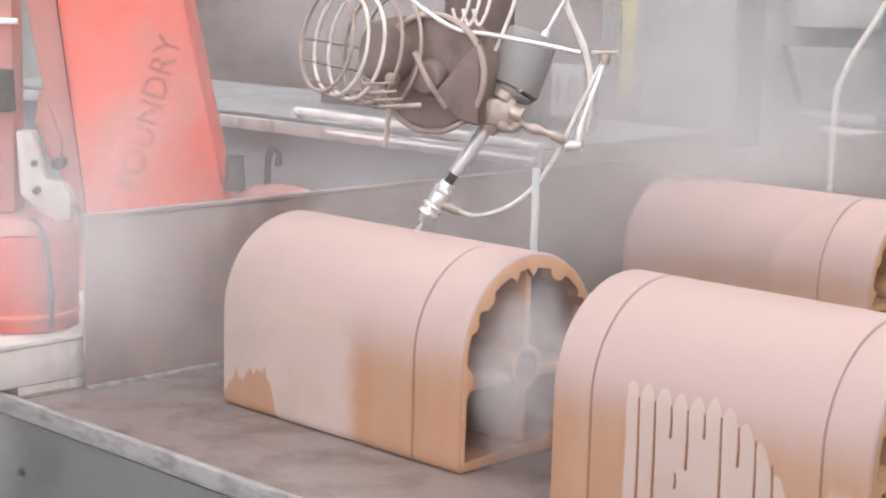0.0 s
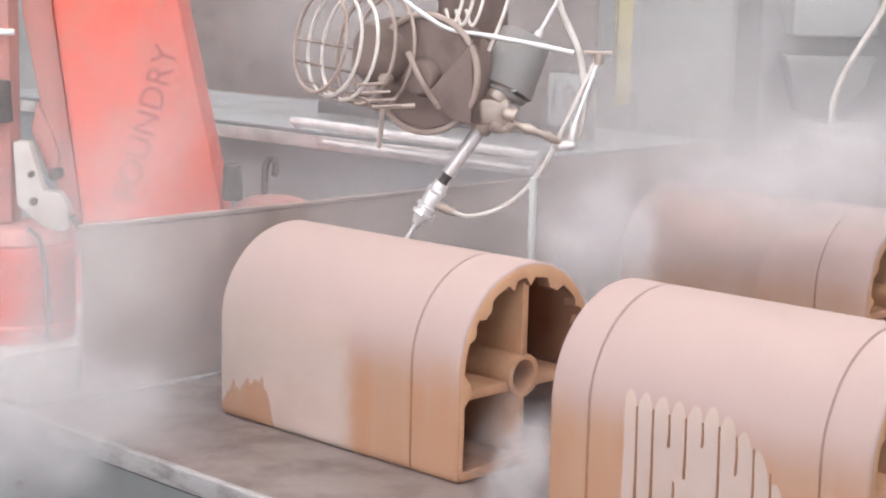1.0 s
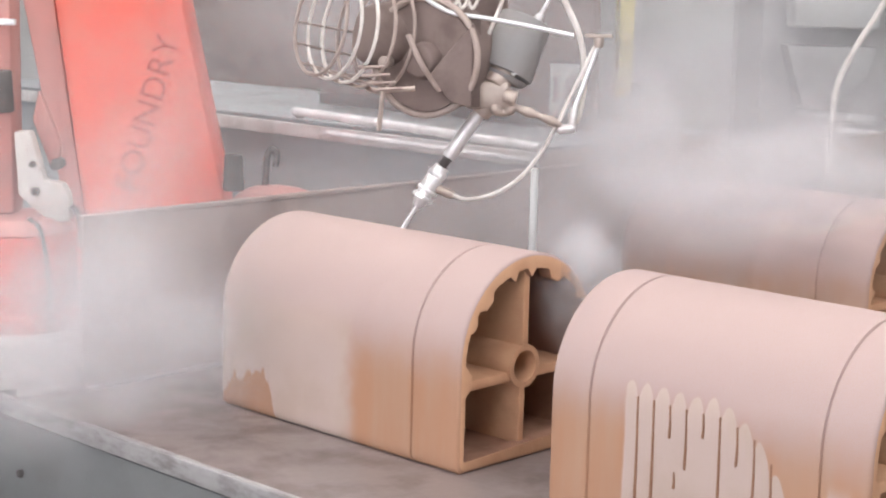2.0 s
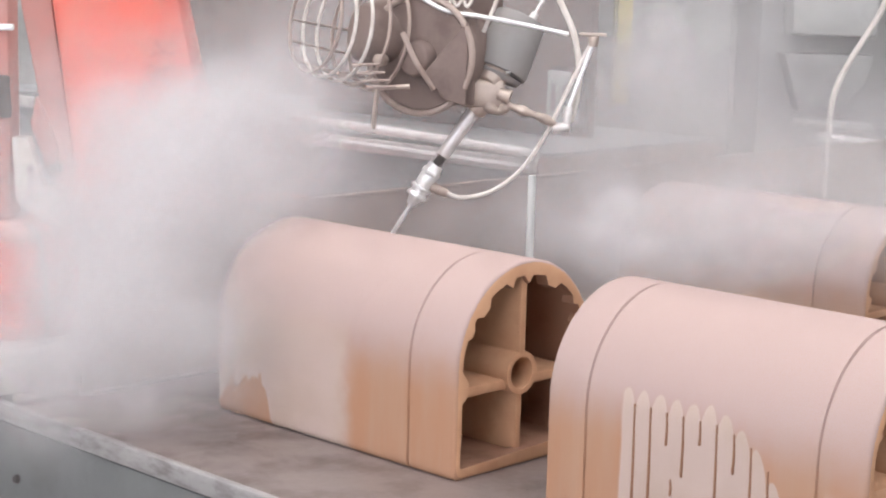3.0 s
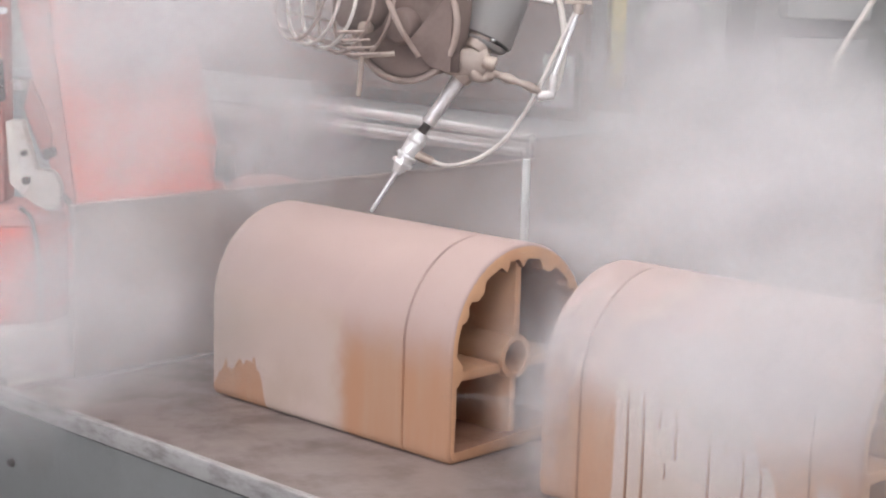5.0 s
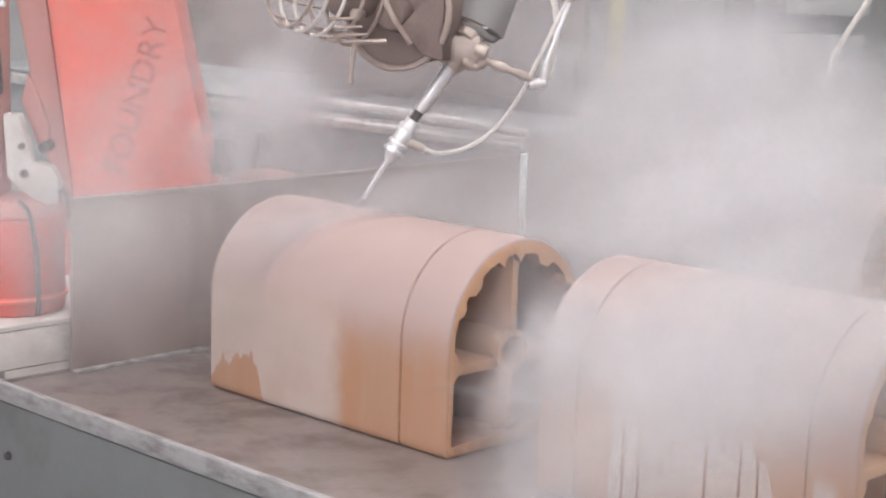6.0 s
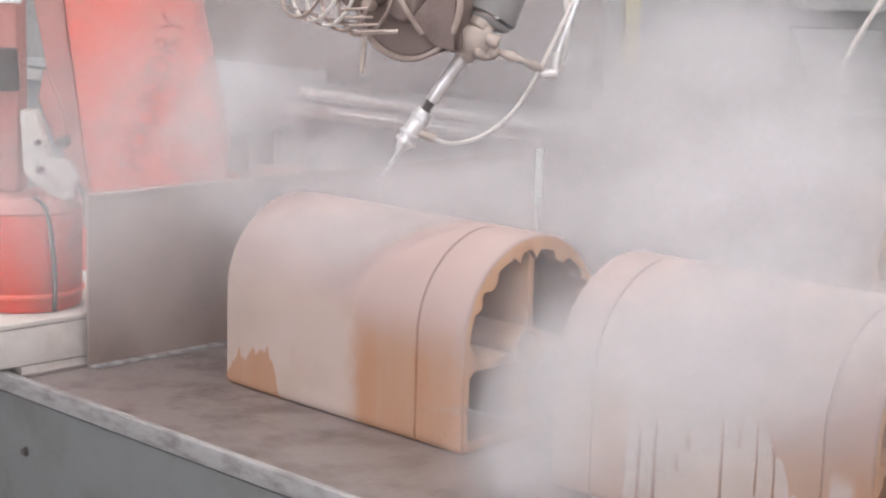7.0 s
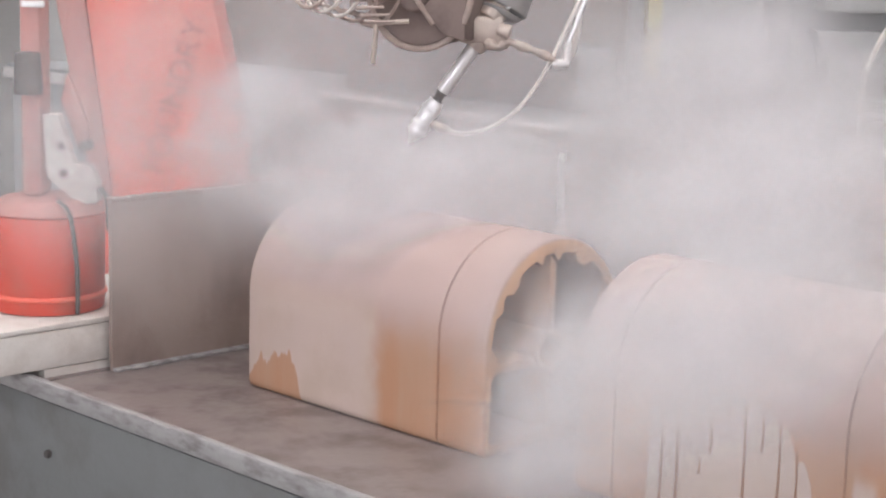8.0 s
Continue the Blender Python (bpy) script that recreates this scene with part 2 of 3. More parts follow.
def hoop(centre, axis, radius, thick, start=0.0, turn=360.0, bm=None):
    """A wire ring, or a part of one, about an axis."""
    axis = Vector(axis).normalized()
    u = axis.orthogonal().normalized()
    w = axis.cross(u)
    n = max(6, int(turn / 12))
    points = [Vector(centre) + radius * (u * math.cos(radians(start + turn * k / n)) + w * math.sin(radians(start + turn * k / n))) for k in range(n if turn >= 360 else n + 1)]
    return tube(points, thick, 8, 1, bm, closed=turn >= 360)


def prism(outline, y0, y1, bevel=0.0, bm=None):
    """A plate whose outline (x, z) is given, from y0 to y1."""
    bm = bm or bmesh.new()
    front = [bm.verts.new((x, y0, z)) for x, z in outline]
    face = bm.faces.new(front)
    made = bmesh.ops.extrude_face_region(bm, geom=[face])
    for v in made["geom"]:
        if isinstance(v, bmesh.types.BMVert):
            v.co.y = y1
    if bevel:
        bmesh.ops.bevel(bm, geom=list(bm.edges), offset=bevel, segments=2, profile=0.5, affect="EDGES")
    return bm


def lettering(text, size, m, material, parent, name="lettering", depth=0.001):
    curve = bpy.data.curves.new(name, "FONT")
    curve.body, curve.size, curve.extrude, curve.align_x, curve.align_y = text, size, depth, "CENTER", "CENTER"
    made = bpy.data.objects.new(name, curve)
    mesh = bpy.data.meshes.new_from_object(made)
    bpy.data.objects.remove(made)
    mesh.materials.append(material)
    ob = new(name, mesh)
    ob.parent, ob.matrix_basis = parent, m
    return ob


# ---- hall ----


def structure(name, bm, material, label, category):
    return tagged(part(name, bm, material, None, label, False), label, category, kind="structure")


structure("floor", box(-7, 8, -8, 7, -0.2, 0), CONCRETE, "grey stained concrete hall floor", "floor")
structure("ceiling", box(-7, 8, -8, 7, 6, 6.2), WALL, "grey sheet ceiling of the hall", "ceiling")
structure("wall_north", box(-7, 8, 7, 7.2, 0, 6), WALL, "dusty grey hall wall", "wall")


def holed_wall(name, span, at, turn):
    """An unseen wall with one wide added window opening, built along x and then turned."""
    (x0, x1), (w0, w1) = span, (at - 3.5, at + 3.5)
    bm = box(x0, w0, -0.2, 0, 0, 6)
    box(w1, x1, -0.2, 0, 0, 6, bm=bm)
    box(w0, w1, -0.2, 0, 0, 1.3, bm=bm)
    box(w0, w1, -0.2, 0, 4.5, 6, bm=bm)
    wall = structure(name, bm, WALL, "unseen dusty grey hall wall with an added wide window", "wall")
    wall.matrix_basis = turn
    return wall


# frames for the added fill windows, out of view
def hall_window(name, m):
    ob = root(name, m, "added unseen steel-framed window with many panes, for frontal fill", "window", kind="structure")
    for k in range(8):
        x = -3.5 + k
        part("mullion", box(x - 0.025, x + 0.025, -0.14, -0.08, 1.31, 4.49), STEEL, ob)
    for k in range(4):
        z = 1.34 + k * 1.04
        part("transom", box(-3.49, 3.49, -0.135, -0.085, z - 0.025, z + 0.025), STEEL, ob)
    part("sill", box(-3.55, 3.55, -0.24, -0.201, 1.25, 1.3), CONCRETE, ob)
    return ob


holed_wall("wall_south", (-7, 8), 2.0, pose(0, -8, 0))
hall_window("added_window_1", pose(2.0, -8, 0))
structure("wall_west", box(-7.2, -7, -8, 7, 0, 6), WALL, "dusty grey hall wall", "wall")
holed_wall("wall_east", (-8, 7), -2.5, pose(8, 0, 0, 0, 0, 90))
hall_window("added_window_2", pose(8, -2.5, 0, 0, 0, 90))


# lamp body added round each assumed overhead light
def ceiling_light():
    ob = root("ceiling_light", pose(0, 0, 5.7), "added unseen long white ceiling lamp under the hall roof", "lamp", "hall lamps")
    frame_bm = box(-1.15, 1.15, -0.65, 0.65, 0.02, 0.3, 0.01)
    part("housing", frame_bm, COLUMN, ob)
    part("diffuser", box(-1.1, 1.1, -0.6, 0.6, 0.0, 0.018), GLOW, ob)
    return ob


first_light = ceiling_light()
first_light.matrix_basis = pose(*LAMPS[0], 5.7)
for spot in LAMPS[1:]:
    copy_thing(first_light, pose(*spot, 5.7))

# ---- table, panel, machine bed ----
TOP = 0.8


def work_table():
    ob = root("work_table", pose(0, 0, TOP), "heavy grey steel table with wet brown top and scraped edge", "table")
    part("tabletop", box(-0.336, 3.2, -0.349, 3.9, -0.03, 0.0, 0.003), TRAY, ob, "wet brown steel tabletop")
    part("edge_rail", box(-1.1, 3.2, -0.372, -0.35, -0.03, 0.014, 0.005), EDGE, ob, "scraped bare steel edge")
    part("front_plate", box(-1.1, 3.2, -0.366, -0.345, -0.42, -0.033, 0.003), STEEL, ob, "grey painted front plate")
    for x in (-0.28, 0.62, 1.5, 2.4):
        part("bolt", rod((x, -0.366, -0.155), (x, -0.376, -0.155), 0.011, 0.009, sides=6), DARK, ob)
    for x in (-0.25, 1.2, 3.0):
        for y in (-0.25, 3.8):
            part("leg", box(x - 0.05, x + 0.05, y - 0.05, y + 0.05, -TOP, -0.031, 0.004), STEEL, ob)
    part("apron", box(-0.33, 3.19, 3.8, 3.89, -0.3, -0.032, 0.003), STEEL, ob)
    return ob


def end_panel():
    ob = root("splash_panel", pose(-0.322, 0, TOP), "rusty brown sheet steel splash panel standing on the table", "panel")
    part("sheet", box(-0.012, 0.0, -0.165, 3.85, 0.0, 0.405, 0.002), RUST, ob)
    part("foot_strip", box(0.001, 0.02, -0.165, 3.85, 0.0, 0.008, 0.002), EDGE, ob, "pale scraped foot strip")
    part("top_fold", box(-0.02, 0.004, -0.165, 3.85, 0.406, 0.418, 0.003), RUST, ob)
    return ob


work_table()
end_panel()


def white_block():
    ob = root("white_block", pose(-0.58, -0.075, TOP + 0.021), "dusty white painted mounting block lying on the table edge", "block")
    part("body", box(-0.22, 0.22, -0.375, 0.375, 0.0, 0.092, 0.005), WHITE, ob)
    part("top_plate", box(-0.225, 0.223, -0.38, 0.38, 0.093, 0.106, 0.003), WHITE, ob, "thin worn top plate")
    part("foot", box(-0.2, 0.2185, -0.25, 0.375, -0.0205, -0.001), WHITE, ob)
    return ob


white_block()
part_of_bed = box(-0.8, -0.35, -0.33, 0.32, TOP - 0.03, TOP, 0.003)
tagged(part("side_shelf", part_of_bed, TRAY), "wet brown steel shelf at the table end", "shelf", kind="structure")
tagged(part("steel_stake", rod((1.735, 0.0, TOP), (1.735, 0.0, TOP + 0.36), 0.012, 0.011, bevel=0.003), DARK), "dark worn steel stake standing on the table beside a core", "stake")
tagged(part("steel_post", rod((0.44, 0.56, TOP), (0.44, 0.56, TOP + 0.555), 0.009, bevel=0.002), COLUMN), "slim pale steel post standing on the table behind a core", "post")


def machine_bed():
    ob = root("machine_bed", pose(0, 0, 0), "blue-grey painted machine bed with a bright steel rail along its edge", "machine")
    part("body", box(-3.6, -0.37, 1.52, 2.44, 0.0, 1.262, 0.01), BED, ob)
    part("top_plate", box(-3.6, -0.36, 1.5, 2.44, 1.263, 1.275, 0.004), BED, ob)
    part("edge_bar", box(-3.6, -0.355, 1.478, 1.499, 1.215, 1.26, 0.005), ALLOY, ob, "pale metal edge bar")
    rail = part("rail", tube([(-1.5, 1.53, 1.278), (-1.46, 1.48, 1.3), (-1.40, 1.46, 1.305), (-0.9, 1.46, 1.295), (-0.325, 1.46, 1.28)], 0.0155, 14), RAIL_GLINT, ob, "polished steel rail, its highlight put into white colour")
    part("lower_rail", tube([(-1.3, 1.468, 1.243), (-0.9, 1.466, 1.24), (-0.36, 1.466, 1.236)], 0.009, 12), RAIL_GLINT, ob, "thin lower rail, its highlight put into white colour")
    # darker sheet added over the end face to give its shade
    part("shade_end_plate", box(-0.369, -0.352, 1.5, 2.44, 0.0, 1.262, 0.004), RUST, ob, "added brown-grey sheet for the bed's shaded end face")
    for x in (-1.1, -0.6):
        part("rail_bracket", box(x - 0.012, x + 0.012, 1.461, 1.5, 1.277, 1.29, 0.002), ALLOY, ob)
    return ob


machine_bed()


def control_box():
    ob = root("guard_panel", pose(0, 0, 1.276), "dust-brown guard panel with a number plate on the bed", "panel")
    part("body", box(-1.95, -0.592, 2.02, 2.06, 0.0, 0.86, 0.008), DUSTY, ob)
    part("skirt", box(-1.94, -0.77, 2.005, 2.019, 0.0, 0.046, 0.004), DARK, ob)
    part("number_plate_frame", box(-0.765, -0.595, 2.002, 2.019, 0.02, 0.235, 0.003), DARK, ob, "dark frame")
    part("number_plate", box(-0.755, -0.615, 1.995, 2.001, 0.045, 0.222, 0.002), SIGN, ob, "grey-white plate with a numeral")
    lettering("8", 0.125, pose(-0.66, 1.994, 0.134, 90, 0, 0), SIGN_INK, ob, "numeral")
    part("worn_mark", box(-0.735, -0.717, 1.992, 1.9945, 0.09, 0.175), SIGN_INK, ob)
    return ob


control_box()


def column():
    ob = root("steel_column", pose(-1.149, 3.309, 0, 0, 0, 44), "light grey painted steel column on the hall floor", "column")
    part("shaft", box(-0.19, 0.187, 0.0, 0.3, 0.02, 5.99, 0.008), COLUMN, ob)
    part("base_plate", box(-0.25, 0.25, -0.06, 0.36, 0.0, 0.019, 0.003), STEEL, ob)
    part("guard_strip", box(-0.285, -0.228, -0.08, -0.05, 1.305, 3.0, 0.004), YELLOW, ob, "pale yellow guard strip")
    part("strip_back", box(-0.301, -0.286, -0.08, -0.03, 1.29, 3.0, 0.003), YELLOW_SHADE, ob, "shaded side of the strip, in darkened yellow")
    part("strip_holder", box(-0.285, -0.191, -0.049, 0.02, 1.36, 3.0, 0.003), COLUMN, ob)
    return ob


def back_machine():
    """The grey machine that stands beyond the column."""
    ob = root("grey_machine", pose(-1.0, 4.2, 0, 0, 0, 44), "grey machine with dark openings and a shelf of parts", "machine")
    part("body", box(-0.28, 0.9, 0.25, 0.9, 0.0, 3.0, 0.02), MACHINE, ob)
    part("hood", box(-0.18, 0.2, 0.02, 0.24, 1.58, 1.8, 0.02), COLUMN, ob, "light grey hood")
    part("chute", prism([(-0.2, 1.5), (0.2, 1.5), (0.16, 1.36), (0.02, 1.24), (-0.12, 1.24)], 0.05, 0.24, 0.008), MACHINE, ob)
    part("pipe", rod((-0.14, 0.12, 1.2), (0.22, 0.12, 1.17), 0.022, bevel=0.004), COLUMN, ob)
    part("pipe", rod((-0.02, 0.1, 1.13), (0.3, 0.1, 1.1), 0.018, bevel=0.004), ALLOY, ob)
    part("valve_block", box(0.33, 0.4, 0.05, 0.2, 1.6, 1.85, 0.01), DARK, ob)
    part("valve_block", box(0.48, 0.62, 0.05, 0.2, 1.58, 1.76, 0.01), DARK, ob)
    part("side_box", box(0.44, 0.7, 0.0, 0.24, 1.02, 1.42, 0.012), DUSTY, ob)
    part("shelf", box(-0.25, 0.88, -0.05, 0.24, 0.95, 0.99, 0.006), MACHINE, ob)
    return ob


def back_cabinet():
    ob = root("brown_cabinet", pose(-3.4, 2.9, 0, 0, 0, 20), "dust-brown switch cabinet behind the machine bed", "cabinet")
    part("body", box(-1.6, 1.35, 0.0, 0.6, 0.0, 3.2, 0.015), WALL, ob)
    part("panel", box(-0.6, 1.2, -0.03, -0.001, 1.22, 1.72, 0.008), DUSTY, ob, "brown dusty lower panel")
    part("ledge", box(-0.6, 1.25, -0.05, -0.001, 1.73, 1.75, 0.004), COLUMN, ob)
    part("slot", box(0.15, 0.55, -0.025, -0.001, 1.79, 1.9, 0.006), DARK, ob, "dark slot")
    return ob


back_machine()
back_cabinet()
tagged(part("air_hose", tube([(-0.05, 3.15, 2.1), (-0.09, 3.06, 1.8), (-0.113, 3.03, 1.70), (-0.164, 2.943, 1.541), (-0.188, 2.892, 1.422), (-0.185, 2.872, 1.3), (-0.18, 2.86, 1.0), (-0.16, 2.84, TOP + 0.008)], 0.011, 10), HOSE), "pale air hose hanging down onto the table behind the cores", "hose")
tagged(part("air_hose", tube([(-0.07, 3.2, 2.1), (-0.08, 3.16, 1.6), (-0.08, 3.14, 1.45), (-0.075, 3.13, 1.3), (-0.07, 3.12, TOP + 0.008)], 0.008, 10), HOSE), "thin pale air hose hanging down onto the table", "hose")
column()

# ---- cores ----
WIDE, HIGH = 0.42, 0.434


def arch(inset, count=44, lift=None, crown=None):
    """The section of a core (y, z), inset from its outline, from one foot round to the other; crown insets the top."""
    r = WIDE / 2
    lift = inset if lift is None else lift
    crown = inset if crown is None else crown
    foot = [(0.012, 0.0), (0.003, 0.007)] if lift < 0.01 else [(0.002, 0.0), (0.0, 0.004)]
    rise = [(inset + dy, lift + dz) for dy, dz in foot] + [(inset, lift + 0.016 + (0.2 - lift) * k / 12) for k in range(12)]
    pts = list(rise)
    for k in range(count + 1):
        a = math.pi * (1 - k / count)
        pts.append((r + (r - inset) * math.cos(a), HIGH - r + (r - crown) * math.sin(a)))
    return pts + [(WIDE - y, z) for y, z in reversed(rise)]


def core(name, m, length, seams, coat, label, deep=0.3):
    ob = root(name, m, label, "sand core", "coated cores on the table")
    bm = bmesh.new()
    slices = [(0.0, 0.006), (0.003, 0.0015), (0.007, 0.0)]
    for s in seams:
        slices += [(s - 0.0035, 0.0), (s - 0.0015, 0.005), (s + 0.0015, 0.005), (s + 0.0035, 0.0)]
    for k in range(1, 12):
        s = length * k / 12
        if all(abs(s - q) > 0.012 for q in seams):
            slices.append((s, 0.0))
    slices += [(length - 0.008, 0.0), (length - 0.003, 0.0015), (length, 0.006)]
    slices.sort()
    rings = []
    for s, inset in slices:
        rings.append([bm.verts.new((s, y, z)) for y, z in arch(inset, lift=min(inset, 0.006))])
    rng = random.Random(name + str(length))
    # broken square teeth along the mouth: runs of points standing proud of the rest
    teeth = []
    while len(teeth) < len(rings[0]):
        teeth += [rng.uniform(0, 0.003)] * rng.randint(2, 6) + [rng.uniform(0.008, 0.02)] * rng.randint(1, 3)
    teeth[:5] = [0.0] * 5

    def mouth(s, extra):
        pts = []
        for (y, z), tooth in zip(arch(0.017, lift=0.024, crown=0.03), teeth):
            cy, cz = WIDE / 2 - y, 0.2 - z
            reach = math.hypot(cy, cz) or 1
            pts.append(bm.verts.new((s, y + cy / reach * (tooth + extra), z + cz / reach * (tooth + extra))))
        return pts

    rings.append(mouth(length, 0.0))
    rim_from = len(rings) - 2
    rings.append(mouth(length - 0.03, 0.002))
    rings.append([bm.verts.new((length - 0.034, y, z)) for y, z in arch(0.016, lift=0.024, crown=0.028)])
    rings.append([bm.verts.new((length - deep, y, z)) for y, z in arch(0.04, lift=0.03)])
    for i in range(len(rings) - 1):
        a, b = rings[i], rings[i + 1]
        for k in range(len(a)):
            f = bm.faces.new((a[k], a[(k + 1) % len(a)], b[(k + 1) % len(b)], b[k]))
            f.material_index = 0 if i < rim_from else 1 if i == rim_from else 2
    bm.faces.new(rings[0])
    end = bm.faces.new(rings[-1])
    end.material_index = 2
    part("shell", bm, (coat, SAND_RIM, SAND_IN_SHADE), ob)
    x0, x1 = length - deep + 0.002, length - 0.012
    mid = WIDE / 2
    part("upright_rib", box(x0, x1, mid - 0.0095, mid + 0.0095, 0.232, HIGH - 0.028, 0.004), SAND_RIM, ob)
    part("lower_rib", box(x0, x1 - 0.006, mid - 0.008, mid + 0.01, 0.025, 0.155, 0.004), SAND_RIM, ob)
    part("shelf", box(x0, x1 - 0.008, 0.04, mid - 0.036, 0.162, 0.184, 0.005), SAND_RIM, ob)
    part("shelf", box(x0, x1 - 0.008, mid + 0.036, WIDE - 0.04, 0.162, 0.184, 0.005), SAND_RIM, ob)
    hub = bmesh.new()
    turns = [2 * math.pi * k / 24 for k in range(24)]
    outer = [(mid + 0.046 * math.cos(a), 0.193 + 0.046 * math.sin(a)) for a in turns]
    inner = [(mid + 0.034 * math.cos(a), 0.193 + 0.034 * math.sin(a)) for a in turns]
    loops = [[hub.verts.new((s, y, z)) for y, z in ring] for s, ring in ((x0, outer), (x1, outer), (x1, inner), (x1 - 0.2, inner))]
    for a, b in zip(loops, loops[1:]):
        for k in range(24):
            hub.faces.new((a[k], a[(k + 1) % 24], b[(k + 1) % 24], b[k]))
    hub.faces.new(loops[-1])
    part("hub", hub, SAND_RIM, ob)
    return ob


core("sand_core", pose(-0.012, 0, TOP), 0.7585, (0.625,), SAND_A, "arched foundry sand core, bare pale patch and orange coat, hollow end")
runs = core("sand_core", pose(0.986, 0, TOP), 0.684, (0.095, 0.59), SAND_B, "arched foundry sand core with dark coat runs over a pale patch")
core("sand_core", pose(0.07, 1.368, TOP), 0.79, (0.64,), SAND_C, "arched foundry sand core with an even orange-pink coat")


def coat_run(x, top, length, width):
    bm = tube([(x, 0.0, top), (x + 0.002, -0.0005, top - length * 0.5), (x + 0.001, -0.0005, top - length)], lambda f: width * (0.55 + 0.45 * f if f < 0.92 else 0.7), 8, 6)
    part("coat_run", bm, RUN, runs, "dark run of coat")


for x, top, length, width in ((0.206, 0.252, 0.25, 0.0034), (0.242, 0.252, 0.24, 0.0036), (0.278, 0.25, 0.06, 0.003), (0.314, 0.25, 0.11, 0.003), (0.35, 0.25, 0.045, 0.0028),
                              (0.386, 0.25, 0.24, 0.0034), (0.422, 0.24, 0.07, 0.003), (0.458, 0.225, 0.13, 0.003), (0.494, 0.19, 0.12, 0.003), (0.292, 0.13, 0.03, 0.003)):
    coat_run(x, top, length, width)

# ---- robot ----


def robot():
    ob = root("industrial_robot", pose(-1.536, 0.914, 0.968, 0, 0, 44), "orange-red foundry robot with a broad arm, dusty and worn", "robot")
    arm = part("arm", prism([(-0.25, -0.3), (0.28, -0.3), (0.235, 0.1), (0.105, 0.71), (0.03, 1.2), (-0.36, 1.2), (-0.315, 0.70), (-0.225, 0.0)], 0.0, 0.24, 0.028), ORANGE, ob, "broad orange-red arm")
    part("arm_flank", prism([(-0.265, -0.3), (-0.254, -0.3), (-0.229, 0.0), (-0.319, 0.70), (-0.364, 1.2), (-0.46, 1.2), (-0.42, 0.7), (-0.29, 0.0)], 0.03, 0.2, 0.006), PINK, ob, "faded pink-red flank")
    word = lettering("FOUNDRY", 0.112, pose(-0.01, -0.002, 0.345, 90, -74, 0), INK, arm)
    part("pedestal", rod((-0.1, 0.2, -0.967), (-0.1, 0.2, -0.35), 0.34, 0.3, bevel=0.02), ORANGE_DARK, ob)
    part("shoulder", rod((-0.35, 0.15, -0.28), (0.3, 0.15, -0.28), 0.22, bevel=0.03), ORANGE_DARK, ob)
    bm = tube([(0.24, 0.1, -0.15), (0.3, 0.05, 0.03), (0.4, 0.05, 0.07), (0.52, 0.08, 0.045), (0.6, 0.1, -0.02), (0.62, 0.12, -0.3)], lambda f: 0.06 - 0.03 * f, 14)
    part("cable_guard", bm, PINK, ob, "dusty red curved guard")
    part("elbow_joint", rod((0.27, 0.0, 0.1), (0.27, 0.0, 0.22), 0.035, 0.03, bevel=0.006), DARK, ob)
    bm = tube([(0.37, 0.05, 0.1), (0.375, 0.04, 0.2), (0.39, 0.03, 0.235), (0.41, 0.03, 0.22), (0.405, 0.03, 0.18)], 0.011, 10)
    part("hook", bm, DARK, ob)
    return ob


def robot_axis():
    """The motor end of the second robot, on the low cabinet."""
    ob = root("robot_motor", pose(-0.490, -0.176, TOP + 0.1275, 0, 0, 44), "red robot motor housing with a white bracket, dusty", "robot motor")
    k = bmesh.new()
    rod((-0.055, 0.02, 0), (-0.055, 0.02, 0.235), 0.136, 0.14, k, 36, 0.008)
    part("housing", k, ORANGE_DARK, ob, "bright red motor housing")
    part("flange", rod((-0.055, 0.02, 0.236), (-0.055, 0.02, 0.272), 0.14, 0.105, sides=36, bevel=0.008), PINK, ob, "faded red flange")
    part("cover_band", hoop((-0.055, 0.02, 0.04), (0, 0, 1), 0.138, 0.006), ORANGE, ob)
    part("cable", tube([(0.0, -0.1, 0.28), (0.03, -0.108, 0.25), (0.042, -0.096, 0.15), (0.044, -0.09, 0.06), (0.042, -0.088, 0.005)], 0.006, 8), DARK, ob, "dark cable")
    part("cable", tube([(0.085, -0.02, 0.3), (0.105, -0.03, 0.27), (0.108, -0.03, 0.2)], 0.008, 8), DARK, ob, "dark cable")
    out = [(x, z - 0.025) for x, z in ((-0.05, 0.5), (-0.012, 0.5), (0.02, 0.385), (0.06, 0.38), (0.078, 0.35), (0.08, 0.29), (0.035, 0.285), (-0.02, 0.33), (-0.042, 0.35))]
    bracket = part("bracket", prism(out, -0.03, 0.02, 0.005), WHITE, ob, "dusty white cast bracket")
    part("bolt", rod((-0.005, -0.031, 0.4), (-0.005, -0.04, 0.4), 0.009, sides=6), DARK, bracket)
    part("bolt", rod((0.0, -0.031, 0.335), (0.0, -0.04, 0.335), 0.011, sides=6), DARK, bracket)
    part("blade", prism([(-0.005, 0.57), (0.025, 0.5), (0.045, 0.44), (0.04, 0.4), (0.02, 0.39), (-0.02, 0.5)], 0.03, 0.06, 0.004), PINK, ob, "dusty pink plate")
    part("joint_bolt", rod((0.04, 0.0, 0.395), (0.04, 0.06, 0.395), 0.014, bevel=0.003), DARK, ob)
    part("riser", box(-0.11, -0.06, 0.0, 0.1, 0.273, 0.92, 0.012), PINK, ob, "faded red riser")
    part("riser_cap", rod((-0.085, -0.02, 0.52), (-0.085, -0.02, 0.62), 0.035, 0.03, bevel=0.006), DARK, ob)
    part("light_bar", box(-0.1, -0.045, -0.02, -0.004, 0.725, 0.74, 0.003), CHROME, ob, "bright bare bar")
    return ob


robot_axis()
robot()

# ---- spray head ----


